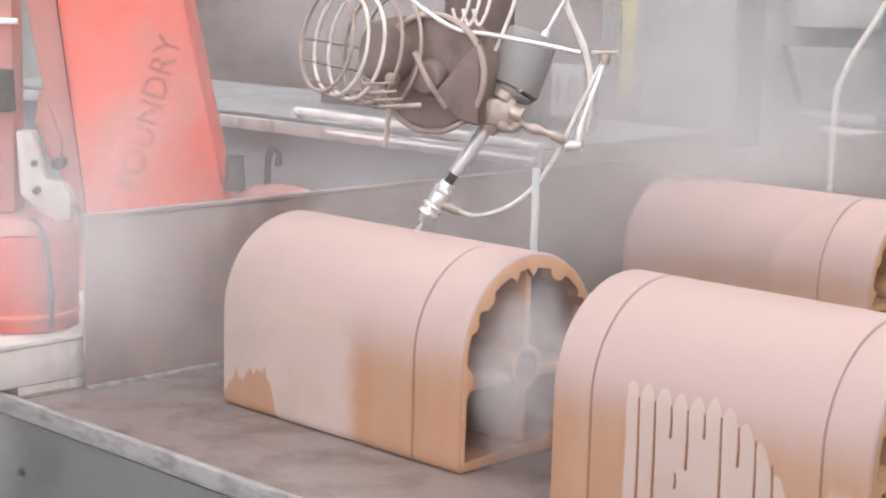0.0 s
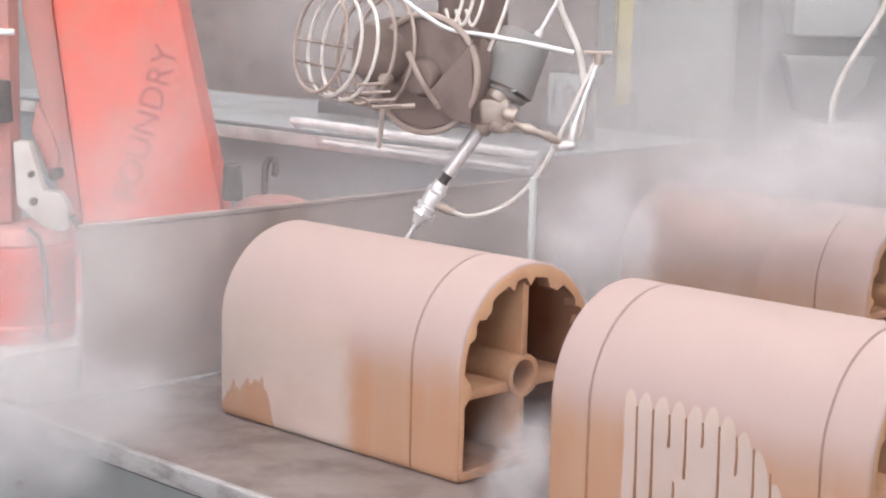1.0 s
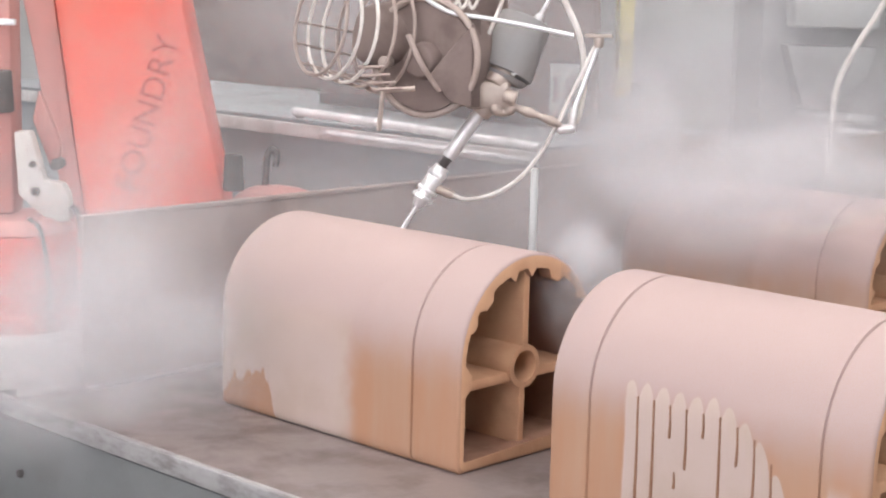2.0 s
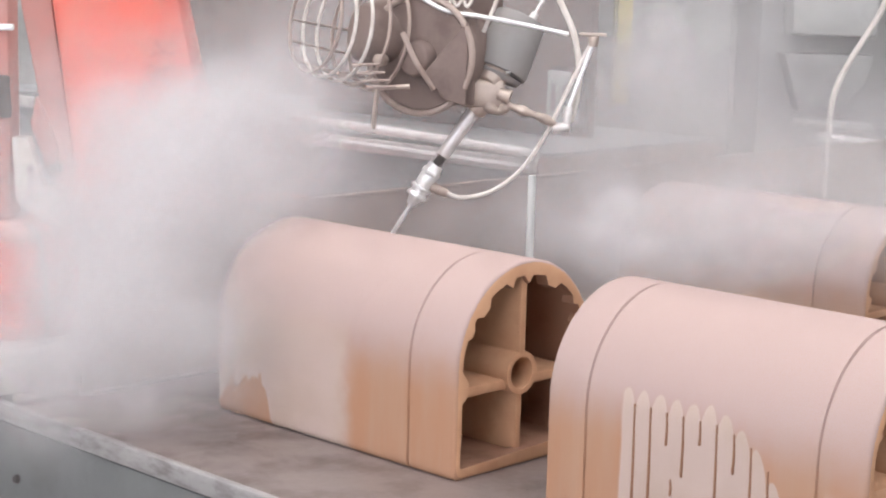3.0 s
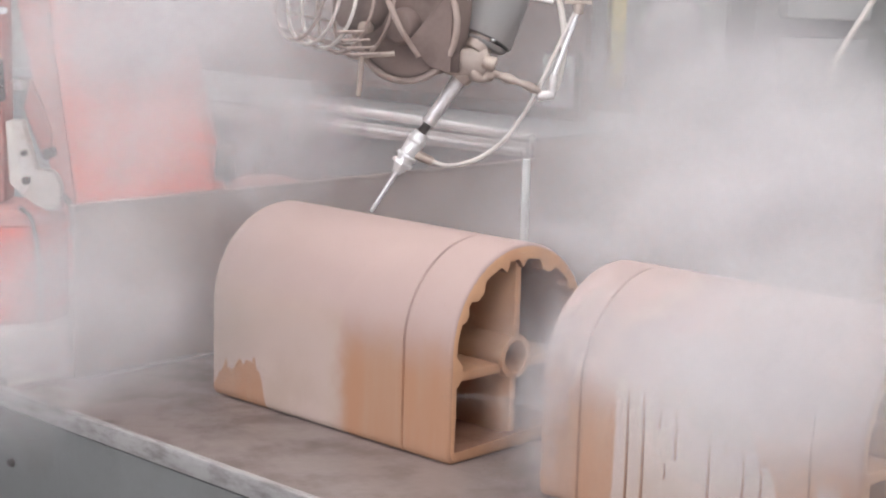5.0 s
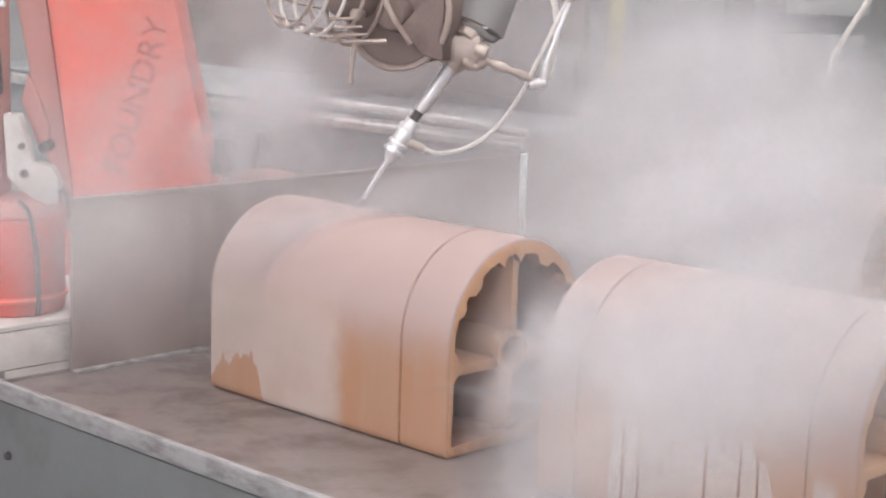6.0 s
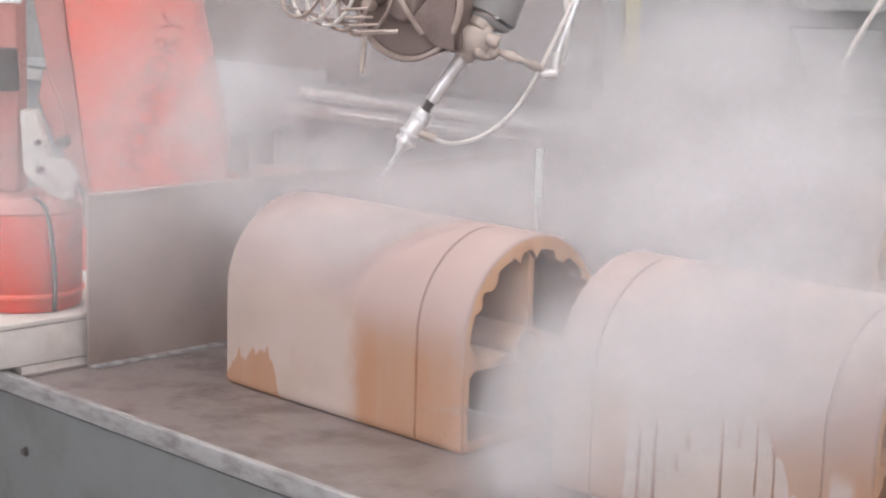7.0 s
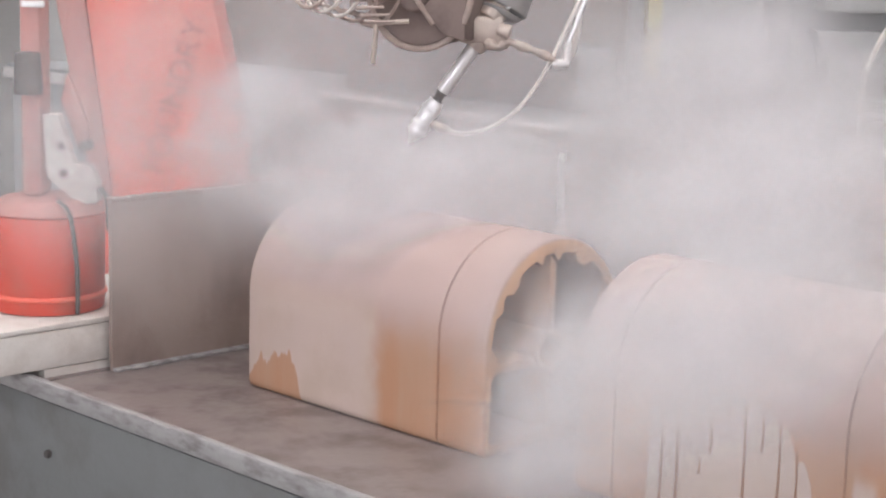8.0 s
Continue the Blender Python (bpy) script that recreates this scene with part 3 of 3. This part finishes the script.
def spray_head():
    ob = root("spray_head", pose(0.114, 0.717, 1.44, 0, 0, 44), "silver spray lance with a milky hose and a dusty ribbed duct", "spray head")
    lance = part("lance", rod((0, 0, 0), (-0.075, 0, -0.113), 0.0175, 0.0165, bevel=0.002), ALLOY, ob, "bright lance tube")
    part("collar", rod((-0.074, 0, -0.112), (-0.092, 0, -0.139), 0.0115), DARK, ob)
    bm = rod((-0.09, 0, -0.136), (-0.1, 0, -0.152), 0.019, 0.021)
    rod((-0.099, 0, -0.15), (-0.106, 0, -0.161), 0.025, bm=bm, sides=6, bevel=0.002)
    rod((-0.106, 0, -0.161), (-0.124, 0, -0.192), 0.0225, bm=bm, bevel=0.003)
    rod((-0.124, 0, -0.192), (-0.129, 0, -0.2), 0.0275, bm=bm, bevel=0.002)
    rod((-0.129, 0, -0.2), (-0.134, 0, -0.209), 0.022, bm=bm)
    rod((-0.134, 0, -0.209), (-0.14, 0, -0.219), 0.0275, bm=bm, sides=8, bevel=0.002)
    rod((-0.14, 0, -0.219), (-0.152, 0, -0.239), 0.02, 0.011, bm=bm)
    part("valve", bm, CHROME, ob, "polished spray valve")
    part("tip", rod((-0.15, 0, -0.236), (-0.213, 0, -0.34), 0.0062, 0.005), CHROME, ob, "thin bright nozzle tip")
    part("tee", rod((-0.118, 0, -0.185), (-0.06, -0.01, -0.208), 0.0125, 0.011, bevel=0.002), BRASS, ob)
    part("hose", tube([(-0.062, -0.01, -0.207), (-0.02, -0.012, -0.216), (0.05, -0.01, -0.198), (0.117, 0, -0.15), (0.17, 0, -0.075), (0.212, 0, 0.011), (0.255, 0, 0.11), (0.29, 0, 0.185)], 0.0055, 8), HOSE, ob, "milky spray hose")
    part("hose", tube([(0.16, 0.04, 0.42), (0.2, 0.03, 0.3), (0.245, 0.02, 0.2), (0.262, 0.015, 0.1), (0.25, 0.01, 0.0), (0.232, 0.0, -0.02)], 0.008, 8), HOSE, ob, "milky hose loop")
    # cup, manifold and arm
    k = rod((0.115, 0.06, 0.235), (0.058, 0.03, 0.1), 0.066, 0.076, sides=28, bevel=0.006)
    rod((0.056, 0.03, 0.097), (0.05, 0.028, 0.083), 0.07, 0.058, k, 28, 0.004)
    part("motor_cup", k, CUP, ob, "dark grey motor cup")
    part("cup_clip", rod((0.08, -0.025, 0.12), (0.085, -0.03, 0.1), 0.008), CHROME, ob)
    k = rod((0.135, 0.02, 0.225), (0.148, 0.02, 0.25), 0.012, 0.009, sides=14, bevel=0.002)
    rod((0.148, 0.02, 0.25), (0.19, 0.02, 0.33), 0.005, bm=k)
    part("air_fitting", k, ALLOY, ob)
    k = box(-0.04, 0.075, -0.034, 0.034, 0.012, 0.084, 0.014)
    rod((0.0, 0.0, -0.002), (0.03, 0.0, 0.035), 0.025, 0.03, k, 18, 0.003)
    rod((0.03, -0.012, 0.07), (0.055, 0.01, 0.105), 0.03, 0.042, k, 18, 0.004)
    rod((-0.045, -0.01, 0.03), (-0.015, -0.02, 0.075), 0.018, 0.026, k, 16, 0.003)
    rod((0.06, -0.03, 0.05), (0.09, -0.035, 0.04), 0.016, 0.02, k, 16, 0.003)
    part("manifold", k, BRASS, ob, "dusty cast manifold")
    k = tube([(0.03, -0.022, 0.02), (0.06, -0.025, 0.005), (0.085, -0.024, 0.018), (0.12, -0.022, 0.008), (0.16, -0.02, -0.005), (0.205, -0.015, -0.025)], lambda f: 0.014 - 0.005 * f + 0.003 * math.sin(23 * f), 10)
    part("side_arm", k, BRASS, ob, "rust-brown side arm")
    k = rod((0.198, -0.012, -0.036), (0.24, -0.012, -0.03), 0.012, bevel=0.003)
    rod((0.232, -0.012, -0.03), (0.238, -0.008, 0.02), 0.01, bm=k, bevel=0.002)
    part("elbow", k, ALLOY, ob)
    part("guide_rod", rod((0.238, -0.008, 0.02), (0.293, 0.0, 0.18), 0.0055), CHROME, ob)
    k = box(0.258, 0.325, -0.012, 0.012, 0.196, 0.204, 0.002)
    rod((0.293, 0, 0.17), (0.293, 0, 0.196), 0.011, 0.014, k, 16, 0.002)
    part("top_fitting", k, BRASS, ob)
    part("cross_pipe", tube([(-0.2, -0.08, 0.33), (-0.156, -0.08, 0.295), (-0.08, -0.075, 0.252), (0.014, -0.06, 0.238), (0.12, -0.05, 0.22), (0.227, -0.04, 0.2)], 0.0058, 10), CHROME, ob, "white bent pipe")
    for x in (-0.07, -0.045, -0.02):
        part("coil_wire", tube([(x + 0.03, -0.05, 0.36), (x + 0.012, -0.06, 0.29), (x - 0.006, -0.06, 0.262), (x - 0.02, -0.05, 0.3)], 0.0042, 8), HOSE, ob)
    part("coil_wire", tube([(0.07, -0.05, 0.36), (0.052, -0.055, 0.29), (0.018, -0.05, 0.2)], 0.005, 8), HOSE, ob)
    # drum with its wire basket
    k = rod((-0.075, 0.09, 0.14), (-0.135, -0.03, 0.14), 0.135, 0.145, sides=48, bevel=0.006)
    part("drum", k, DUSTY, ob, "dust-brown drum")
    part("drum_rim", hoop((-0.138, -0.036, 0.14), (0.45, 0.89, 0), 0.145, 0.0085), WIRE, ob, "pale worn rim")
    part("drum_face", rod((-0.134, -0.028, 0.14), (-0.1385, -0.037, 0.14), 0.134, sides=48), DUSTY, ob)
    part("hub_boss", rod((-0.134, -0.03, 0.13), (-0.155, -0.07, 0.13), 0.05, 0.04, bevel=0.006), DUSTY, ob)
    part("drum_knob", rod((-0.225, -0.03, 0.125), (-0.24, -0.065, 0.125), 0.013, 0.016, bevel=0.003), BRASS, ob)
    part("stay", tube([(-0.18, -0.085, 0.195), (-0.145, -0.1, 0.125), (-0.1, -0.095, 0.06)], 0.007, 8), WIRE, ob, "pale bent stay")
    part("gusset", prism([(-0.125, 0.1), (-0.02, 0.23), (-0.022, 0.02), (-0.075, 0.035)], -0.1, -0.07, 0.004), DUSTY, ob)
    part("back_plate", box(-0.04, 0.0, -0.06, 0.08, 0.02, 0.24, 0.006), DUSTY, ob)
    a, c = Vector((-0.4, -0.05, 0.215)), Vector((-0.22, 0.07, 0.18))
    way = (c - a).normalized()
    part("barrel", rod(a.lerp(c, 0.62), c, 0.07, 0.1, sides=36, bevel=0.01), DUSTY, ob, "dust-brown barrel inside the basket")
    for f in (0.02, 0.2, 0.4, 0.62, 0.86):
        part("basket_hoop", hoop(a.lerp(c, f), way, 0.125 + 0.02 * f, 0.0048), HOSE if f in (0.2, 0.4) else WIRE, ob)
    u = way.orthogonal().normalized()
    w = way.cross(u)
    for turn in (205, 232, 262, 292, 318):
        side = u * math.cos(radians(turn)) + w * math.sin(radians(turn))
        part("basket_wire", tube([a + side * 0.12, a.lerp(c, 0.5) + side * 0.133, c + side * 0.135], 0.003, 6, 4), WIRE, ob)
    for i, z in enumerate((0.115, 0.095, 0.077, 0.062)):
        part("finger", rod((-0.3 + i * 0.012, -0.13, z), (-0.235 + i * 0.014, -0.11, z + 0.004), 0.005, 0.003, sides=8), WIRE, ob)
    part("drip_leg", tube([(-0.16, -0.1, 0.066), (-0.235, -0.1, 0.058), (-0.24, -0.1, 0.04), (-0.247, -0.09, -0.04)], 0.006, 8), BRASS, ob)
    part("boom", rod((-0.02, 0.16, 0.1), (-0.02, 0.16, 3.6), 0.09, bevel=0.01), DUSTY, ob)
    part("boom_clamp", box(-0.1, 0.08, 0.03, 0.26, 0.12, 0.24, 0.012), DUSTY, ob)
    return ob


head = spray_head()


# ---- mist ----


def clumps(name, seed, count, size, material):
    """A cloud in a ball of radius 1: soft clumps at all angles, crowded towards the middle."""
    rng = np.random.default_rng(seed)
    verts, faces, uvs = [], [], []
    for _ in range(count):
        way = Vector(rng.normal(size=3)).normalized()
        place = way * (0.6 * rng.random() ** 0.55)
        facing = 0.45 * Vector(rng.normal(size=3)) + Vector((0, -1.0, 0.25))
        facing.normalize()
        u = facing.orthogonal().normalized()
        w = facing.cross(u)
        r = size * rng.uniform(0.75, 1.15)
        base = len(verts)
        # a shallow bowl of 5 x 5 points
        for j in range(5):
            for i in range(5):
                p, q = i / 2 - 1, j / 2 - 1
                verts.append(tuple(place + r * (p * u + q * w) - facing * (0.1 * r * (p * p + q * q))))
                uvs.append((0.5 + 0.5 * p, 0.5 + 0.5 * q))
        for j in range(4):
            for i in range(4):
                k = base + j * 5 + i
                faces.append((k, k + 1, k + 6, k + 5))
    mesh = bpy.data.meshes.new(name)
    mesh.from_pydata(verts, [], faces)
    layer = mesh.uv_layers.new(name="fade")
    for loop in mesh.loops:
        layer.data[loop.index].uv = uvs[loop.vertex_index]
    for p in mesh.polygons:
        p.use_smooth = True
    mesh.materials.append(material)
    return mesh


PUFFS = {"white": [clumps("mist", s, 38, 0.7, MIST_THICK) for s in (1, 2)], "grey": [clumps("mist", s, 28, 0.7, MIST_THIN) for s in (3, 4)],
         "haze": [clumps("haze", 5, 14, 0.85, MIST_HAZE)]}
drifting = []


def puff(kind, variant, size, rows, label):
    """One cloud of mist with its way: rows of (t, x, y, z, turn)."""
    ob = new("mist_cloud", PUFFS[kind][variant])
    ob.scale = size
    tagged(ob, label, "mist", "drifting mist", "stuff")
    drifting.append((ob, [(t, pose(x, y, z, 0, 0, turn)) for t, x, y, z, turn in rows]))
    return ob


puff("grey", 1, (0.48, 0.12, 0.35), [(0, -0.36, -0.82, 0.76, 44), (0.8, -0.14, -0.58, 0.86, 45), (1.5, -0.07, -0.46, 0.97, 46), (2.2, -0.07, -0.40, 1.01, 47), (3, -0.05, -0.38, 1.01, 48), (3.7, -0.01, -0.35, 0.99, 50), (4.3, -0.01, -0.36, 0.97, 50), (4.7, -0.05, -0.38, 0.99, 51), (5.2, -0.21, -0.54, 1.02, 52), (5.8, -0.52, -0.82, 1.07, 53), (8, -0.80, -1.13, 1.12, 56)], "grey mist drifting past the robot")
puff("white", 0, (0.42, 0.15, 0.38), [(0, -0.10, 0.49, 0.75, 44), (1.8, -0.13, 0.47, 0.78, 47), (2.3, -0.16, 0.31, 1.12, 47), (2.8, -0.11, 0.13, 1.38, 48), (3.2, -0.14, 0.13, 1.48, 49), (3.7, -0.21, 0.08, 1.54, 50), (4.2, -0.25, 0.06, 1.60, 50), (4.7, -0.32, 0.02, 1.72, 51), (5.3, -0.39, 0.00, 1.95, 52), (5.8, -0.53, -0.06, 2.23, 53), (8, -1.05, -0.44, 2.84, 56)], "grey mist drifting past the robot")
puff("white", 1, (0.56, 0.15, 0.48), [(0, -0.09, 0.48, 0.66, 44), (1.9, -0.12, 0.45, 0.69, 47), (2.4, -0.14, 0.17, 1.03, 48), (2.8, -0.14, -0.08, 1.22, 48), (3.2, -0.16, -0.13, 1.36, 49), (3.7, -0.20, -0.15, 1.41, 50), (4.2, -0.19, -0.13, 1.43, 50), (4.7, -0.15, -0.08, 1.50, 51), (5.2, -0.20, -0.07, 1.73, 52), (5.8, -0.39, -0.15, 2.16, 53), (8, -0.88, -0.53, 2.67, 56)], "grey mist drifting past the robot")
puff("grey", 0, (0.30, 0.10, 0.34), [(0, -0.08, 0.51, 0.75, 44), (4, -0.05, 0.54, 0.75, 50), (4.5, -0.18, 0.43, 1.13, 51), (5.8, -0.22, 0.33, 1.43, 53), (6.2, -0.13, 0.25, 1.37, 53), (6.7, -0.17, 0.21, 1.37, 54), (7.2, -0.24, 0.15, 1.40, 55), (7.7, -0.23, 0.15, 1.36, 56), (8, -0.22, 0.16, 1.37, 56)], "thin mist rising from behind the sprayed core")
puff("grey", 1, (0.34, 0.10, 0.26), [(0, -0.12, 0.54, 0.74, 44), (5.6, -0.10, 0.56, 0.76, 52), (6.4, -0.18, 0.42, 1.07, 54), (7, 0.01, 0.22, 1.23, 54), (7.5, 0.20, 0.05, 1.26, 55), (8, 0.26, 0.05, 1.31, 56)], "thin mist rising from behind the sprayed core")
puff("grey", 0, (0.40, 0.10, 0.26), [(0, -0.12, 0.54, 0.74, 44), (5.5, -0.08, 0.57, 0.73, 52), (6.3, 0.06, 0.64, 1.02, 53), (7, 0.31, 0.50, 1.20, 54), (7.5, 0.32, 0.39, 1.28, 55), (8, 0.37, 0.30, 1.30, 56)], "thin mist rising from behind the sprayed core")
puff("haze", 0, (0.62, 0.10, 0.23), [(0, -0.12, 0.54, 0.74, 44), (4.7, -0.10, 0.56, 0.74, 51), (5.8, 0.22, 0.27, 1.19, 53), (6.5, 0.45, 0.08, 1.24, 54), (8, 0.44, 0.07, 1.28, 56)], "thin mist rising from behind the sprayed core")
puff("grey", 1, (0.17, 0.08, 0.28), [(0, 0.80, 0.11, 1.02, 44), (0.25, 0.87, 0.13, 1.05, 44), (0.5, 0.82, 0.27, 1.12, 45), (0.9, 0.64, 0.54, 1.22, 45), (1.3, 0.46, 0.79, 1.23, 46), (2, 0.18, 1.26, 1.36, 47), (3, -0.06, 1.64, 1.59, 48), (5, -0.25, 1.87, 2.12, 52), (8, -0.39, 1.85, 2.53, 56)], "thin mist curling out of the hollow core end")
puff("grey", 0, (0.14, 0.07, 0.20), [(0, 0.98, -0.05, 0.63, 44), (0.8, 0.95, -0.02, 0.83, 45), (1.2, 0.91, 0.03, 0.94, 46), (1.7, 0.88, 0.12, 1.13, 47), (2.3, 0.57, 0.61, 1.20, 47), (3, 0.42, 0.89, 1.22, 48), (4, 0.25, 1.31, 1.32, 50), (6, -0.11, 1.70, 2.02, 53), (8, -0.24, 1.67, 2.34, 56)], "thin mist curling out of the hollow core end")
puff("grey", 0, (0.22, 0.08, 0.30), [(0, 1.05, -0.08, 0.49, 44), (3.5, 1.06, -0.06, 0.57, 49), (4.2, 1.01, 0.03, 0.86, 50), (4.7, 1.04, 0.02, 1.00, 51), (5.8, 1.05, -0.02, 1.04, 53), (6.5, 1.01, -0.07, 1.02, 54), (7.2, 1.01, -0.08, 0.99, 55), (8, 0.99, -0.08, 1.01, 56)], "thin mist curling out of the hollow core end")
puff("grey", 1, (0.52, 0.15, 0.25), [(0, 1.27, 1.74, 1.33, 44), (0.8, 0.84, 1.33, 1.35, 45), (1.7, 0.67, 1.16, 1.32, 47), (2.8, 0.61, 1.07, 1.22, 48), (3.2, 0.64, 0.81, 1.19, 49), (3.7, 0.83, 0.72, 1.24, 50), (5, 0.85, 0.60, 1.22, 52), (8, 0.79, 0.55, 1.23, 56)], "thick white mist drifting beside the coated cores")
puff("white", 0, (0.59, 0.20, 0.35), [(0, 1.78, 1.96, 1.39, 44), (2.8, 1.26, 1.45, 1.35, 48), (3.2, 1.18, 1.22, 1.33, 49), (3.7, 1.06, 0.96, 1.31, 50), (4.2, 1.07, 0.83, 1.32, 50), (4.7, 1.09, 0.72, 1.36, 51), (5.8, 1.10, 0.59, 1.34, 53), (8, 1.04, 0.54, 1.34, 56)], "thick white mist drifting beside the coated cores")
puff("grey", 1, (0.39, 0.10, 0.28), [(0, 2.16, 0.41, 1.27, 44), (3.7, 1.96, 0.20, 1.26, 50), (4.2, 1.73, -0.03, 1.27, 50), (4.7, 1.61, -0.19, 1.24, 51), (5.8, 1.59, -0.24, 1.24, 53), (8, 1.53, -0.27, 1.27, 56)], "thick white mist drifting beside the coated cores")
puff("grey", 0, (0.73, 0.20, 0.50), [(0, 1.44, 2.54, 1.63, 44), (3.5, 1.03, 1.97, 1.54, 49), (4.2, 0.79, 1.45, 1.47, 50), (4.7, 0.69, 1.19, 1.40, 51), (5.8, 0.65, 1.02, 1.45, 53), (8, 0.57, 0.97, 1.45, 56)], "thick white mist drifting beside the coated cores")
puff("haze", 0, (0.84, 0.20, 0.30), [(0, 0.36, 1.70, 1.32, 44), (4, 0.38, 1.70, 1.28, 50), (8, 0.25, 1.61, 1.28, 56)], "faint pale haze hanging over the table and machines")
puff("haze", 0, (0.51, 0.10, 0.36), [(0, 2.28, 0.30, 1.26, 44), (4.2, 2.00, 0.02, 1.24, 50), (4.8, 1.76, -0.22, 1.23, 51), (5.8, 1.61, -0.36, 1.22, 53), (8, 1.54, -0.42, 1.22, 56)], "faint pale haze hanging over the table and machines")
puff("haze", 0, (0.29, 0.10, 0.21), [(0, 1.25, -0.24, 0.50, 44), (5, 1.25, -0.22, 0.58, 52), (5.8, 1.21, -0.19, 0.88, 53), (8, 1.14, -0.24, 0.97, 56)], "faint pale haze hanging over the table and machines")
puff("haze", 0, (0.56, 0.10, 0.51), [(0, 0.07, -0.42, 1.29, 44), (4, 0.12, -0.37, 1.26, 50), (8, 0.04, -0.42, 1.46, 56)], "faint pale haze hanging over the table and machines")
puff("haze", 0, (0.97, 0.10, 0.56), [(0, -0.45, 1.20, 2.54, 44), (5, -0.40, 1.19, 2.24, 52), (5.8, -0.35, 1.13, 1.77, 53), (7, -0.40, 1.03, 1.57, 54), (8, -0.50, 0.91, 1.46, 56)], "faint pale haze hanging over the table and machines")
puff("haze", 0, (1.12, 0.10, 0.56), [(0, 0.03, 0.87, 1.25, 44), (4, 0.09, 0.92, 1.20, 50), (8, 0.01, 0.85, 1.20, 56)], "faint pale haze hanging over the table and machines")
puff("haze", 0, (1.14, 0.10, 0.62), [(0, -0.49, 1.13, 1.76, 44), (8, -0.54, 1.07, 1.71, 56)], "faint pale haze hanging over the table and machines")
puff("haze", 0, (1.14, 0.10, 0.62), [(0, 0.15, 1.70, 1.54, 44), (8, 0.09, 1.65, 1.49, 56)], "faint pale haze hanging over the table and machines")


def motions():
    walk(head, HEAD_ROWS)
    for ob, rows in drifting:
        walk(ob, rows)


HEAD_ROWS = [(t, pose(x, y, z, 0, 0, 44)) for t, x, y, z in (
    (0.0, 0.126, 0.721, 1.410),
    (0.5, 0.123, 0.719, 1.421),
    (1.0, 0.118, 0.717, 1.432),
    (1.5, 0.115, 0.718, 1.441),
    (3.0, 0.105, 0.713, 1.471),
    (3.5, 0.098, 0.711, 1.481),
    (4.0, 0.090, 0.709, 1.492),
    (4.5, 0.087, 0.707, 1.501),
    (6.0, 0.066, 0.696, 1.526),
    (6.5, 0.062, 0.695, 1.533),
    (7.0, 0.056, 0.691, 1.539),
    (7.5, 0.046, 0.686, 1.550),
    (8.0, 0.032, 0.677, 1.570),
)]
motions()
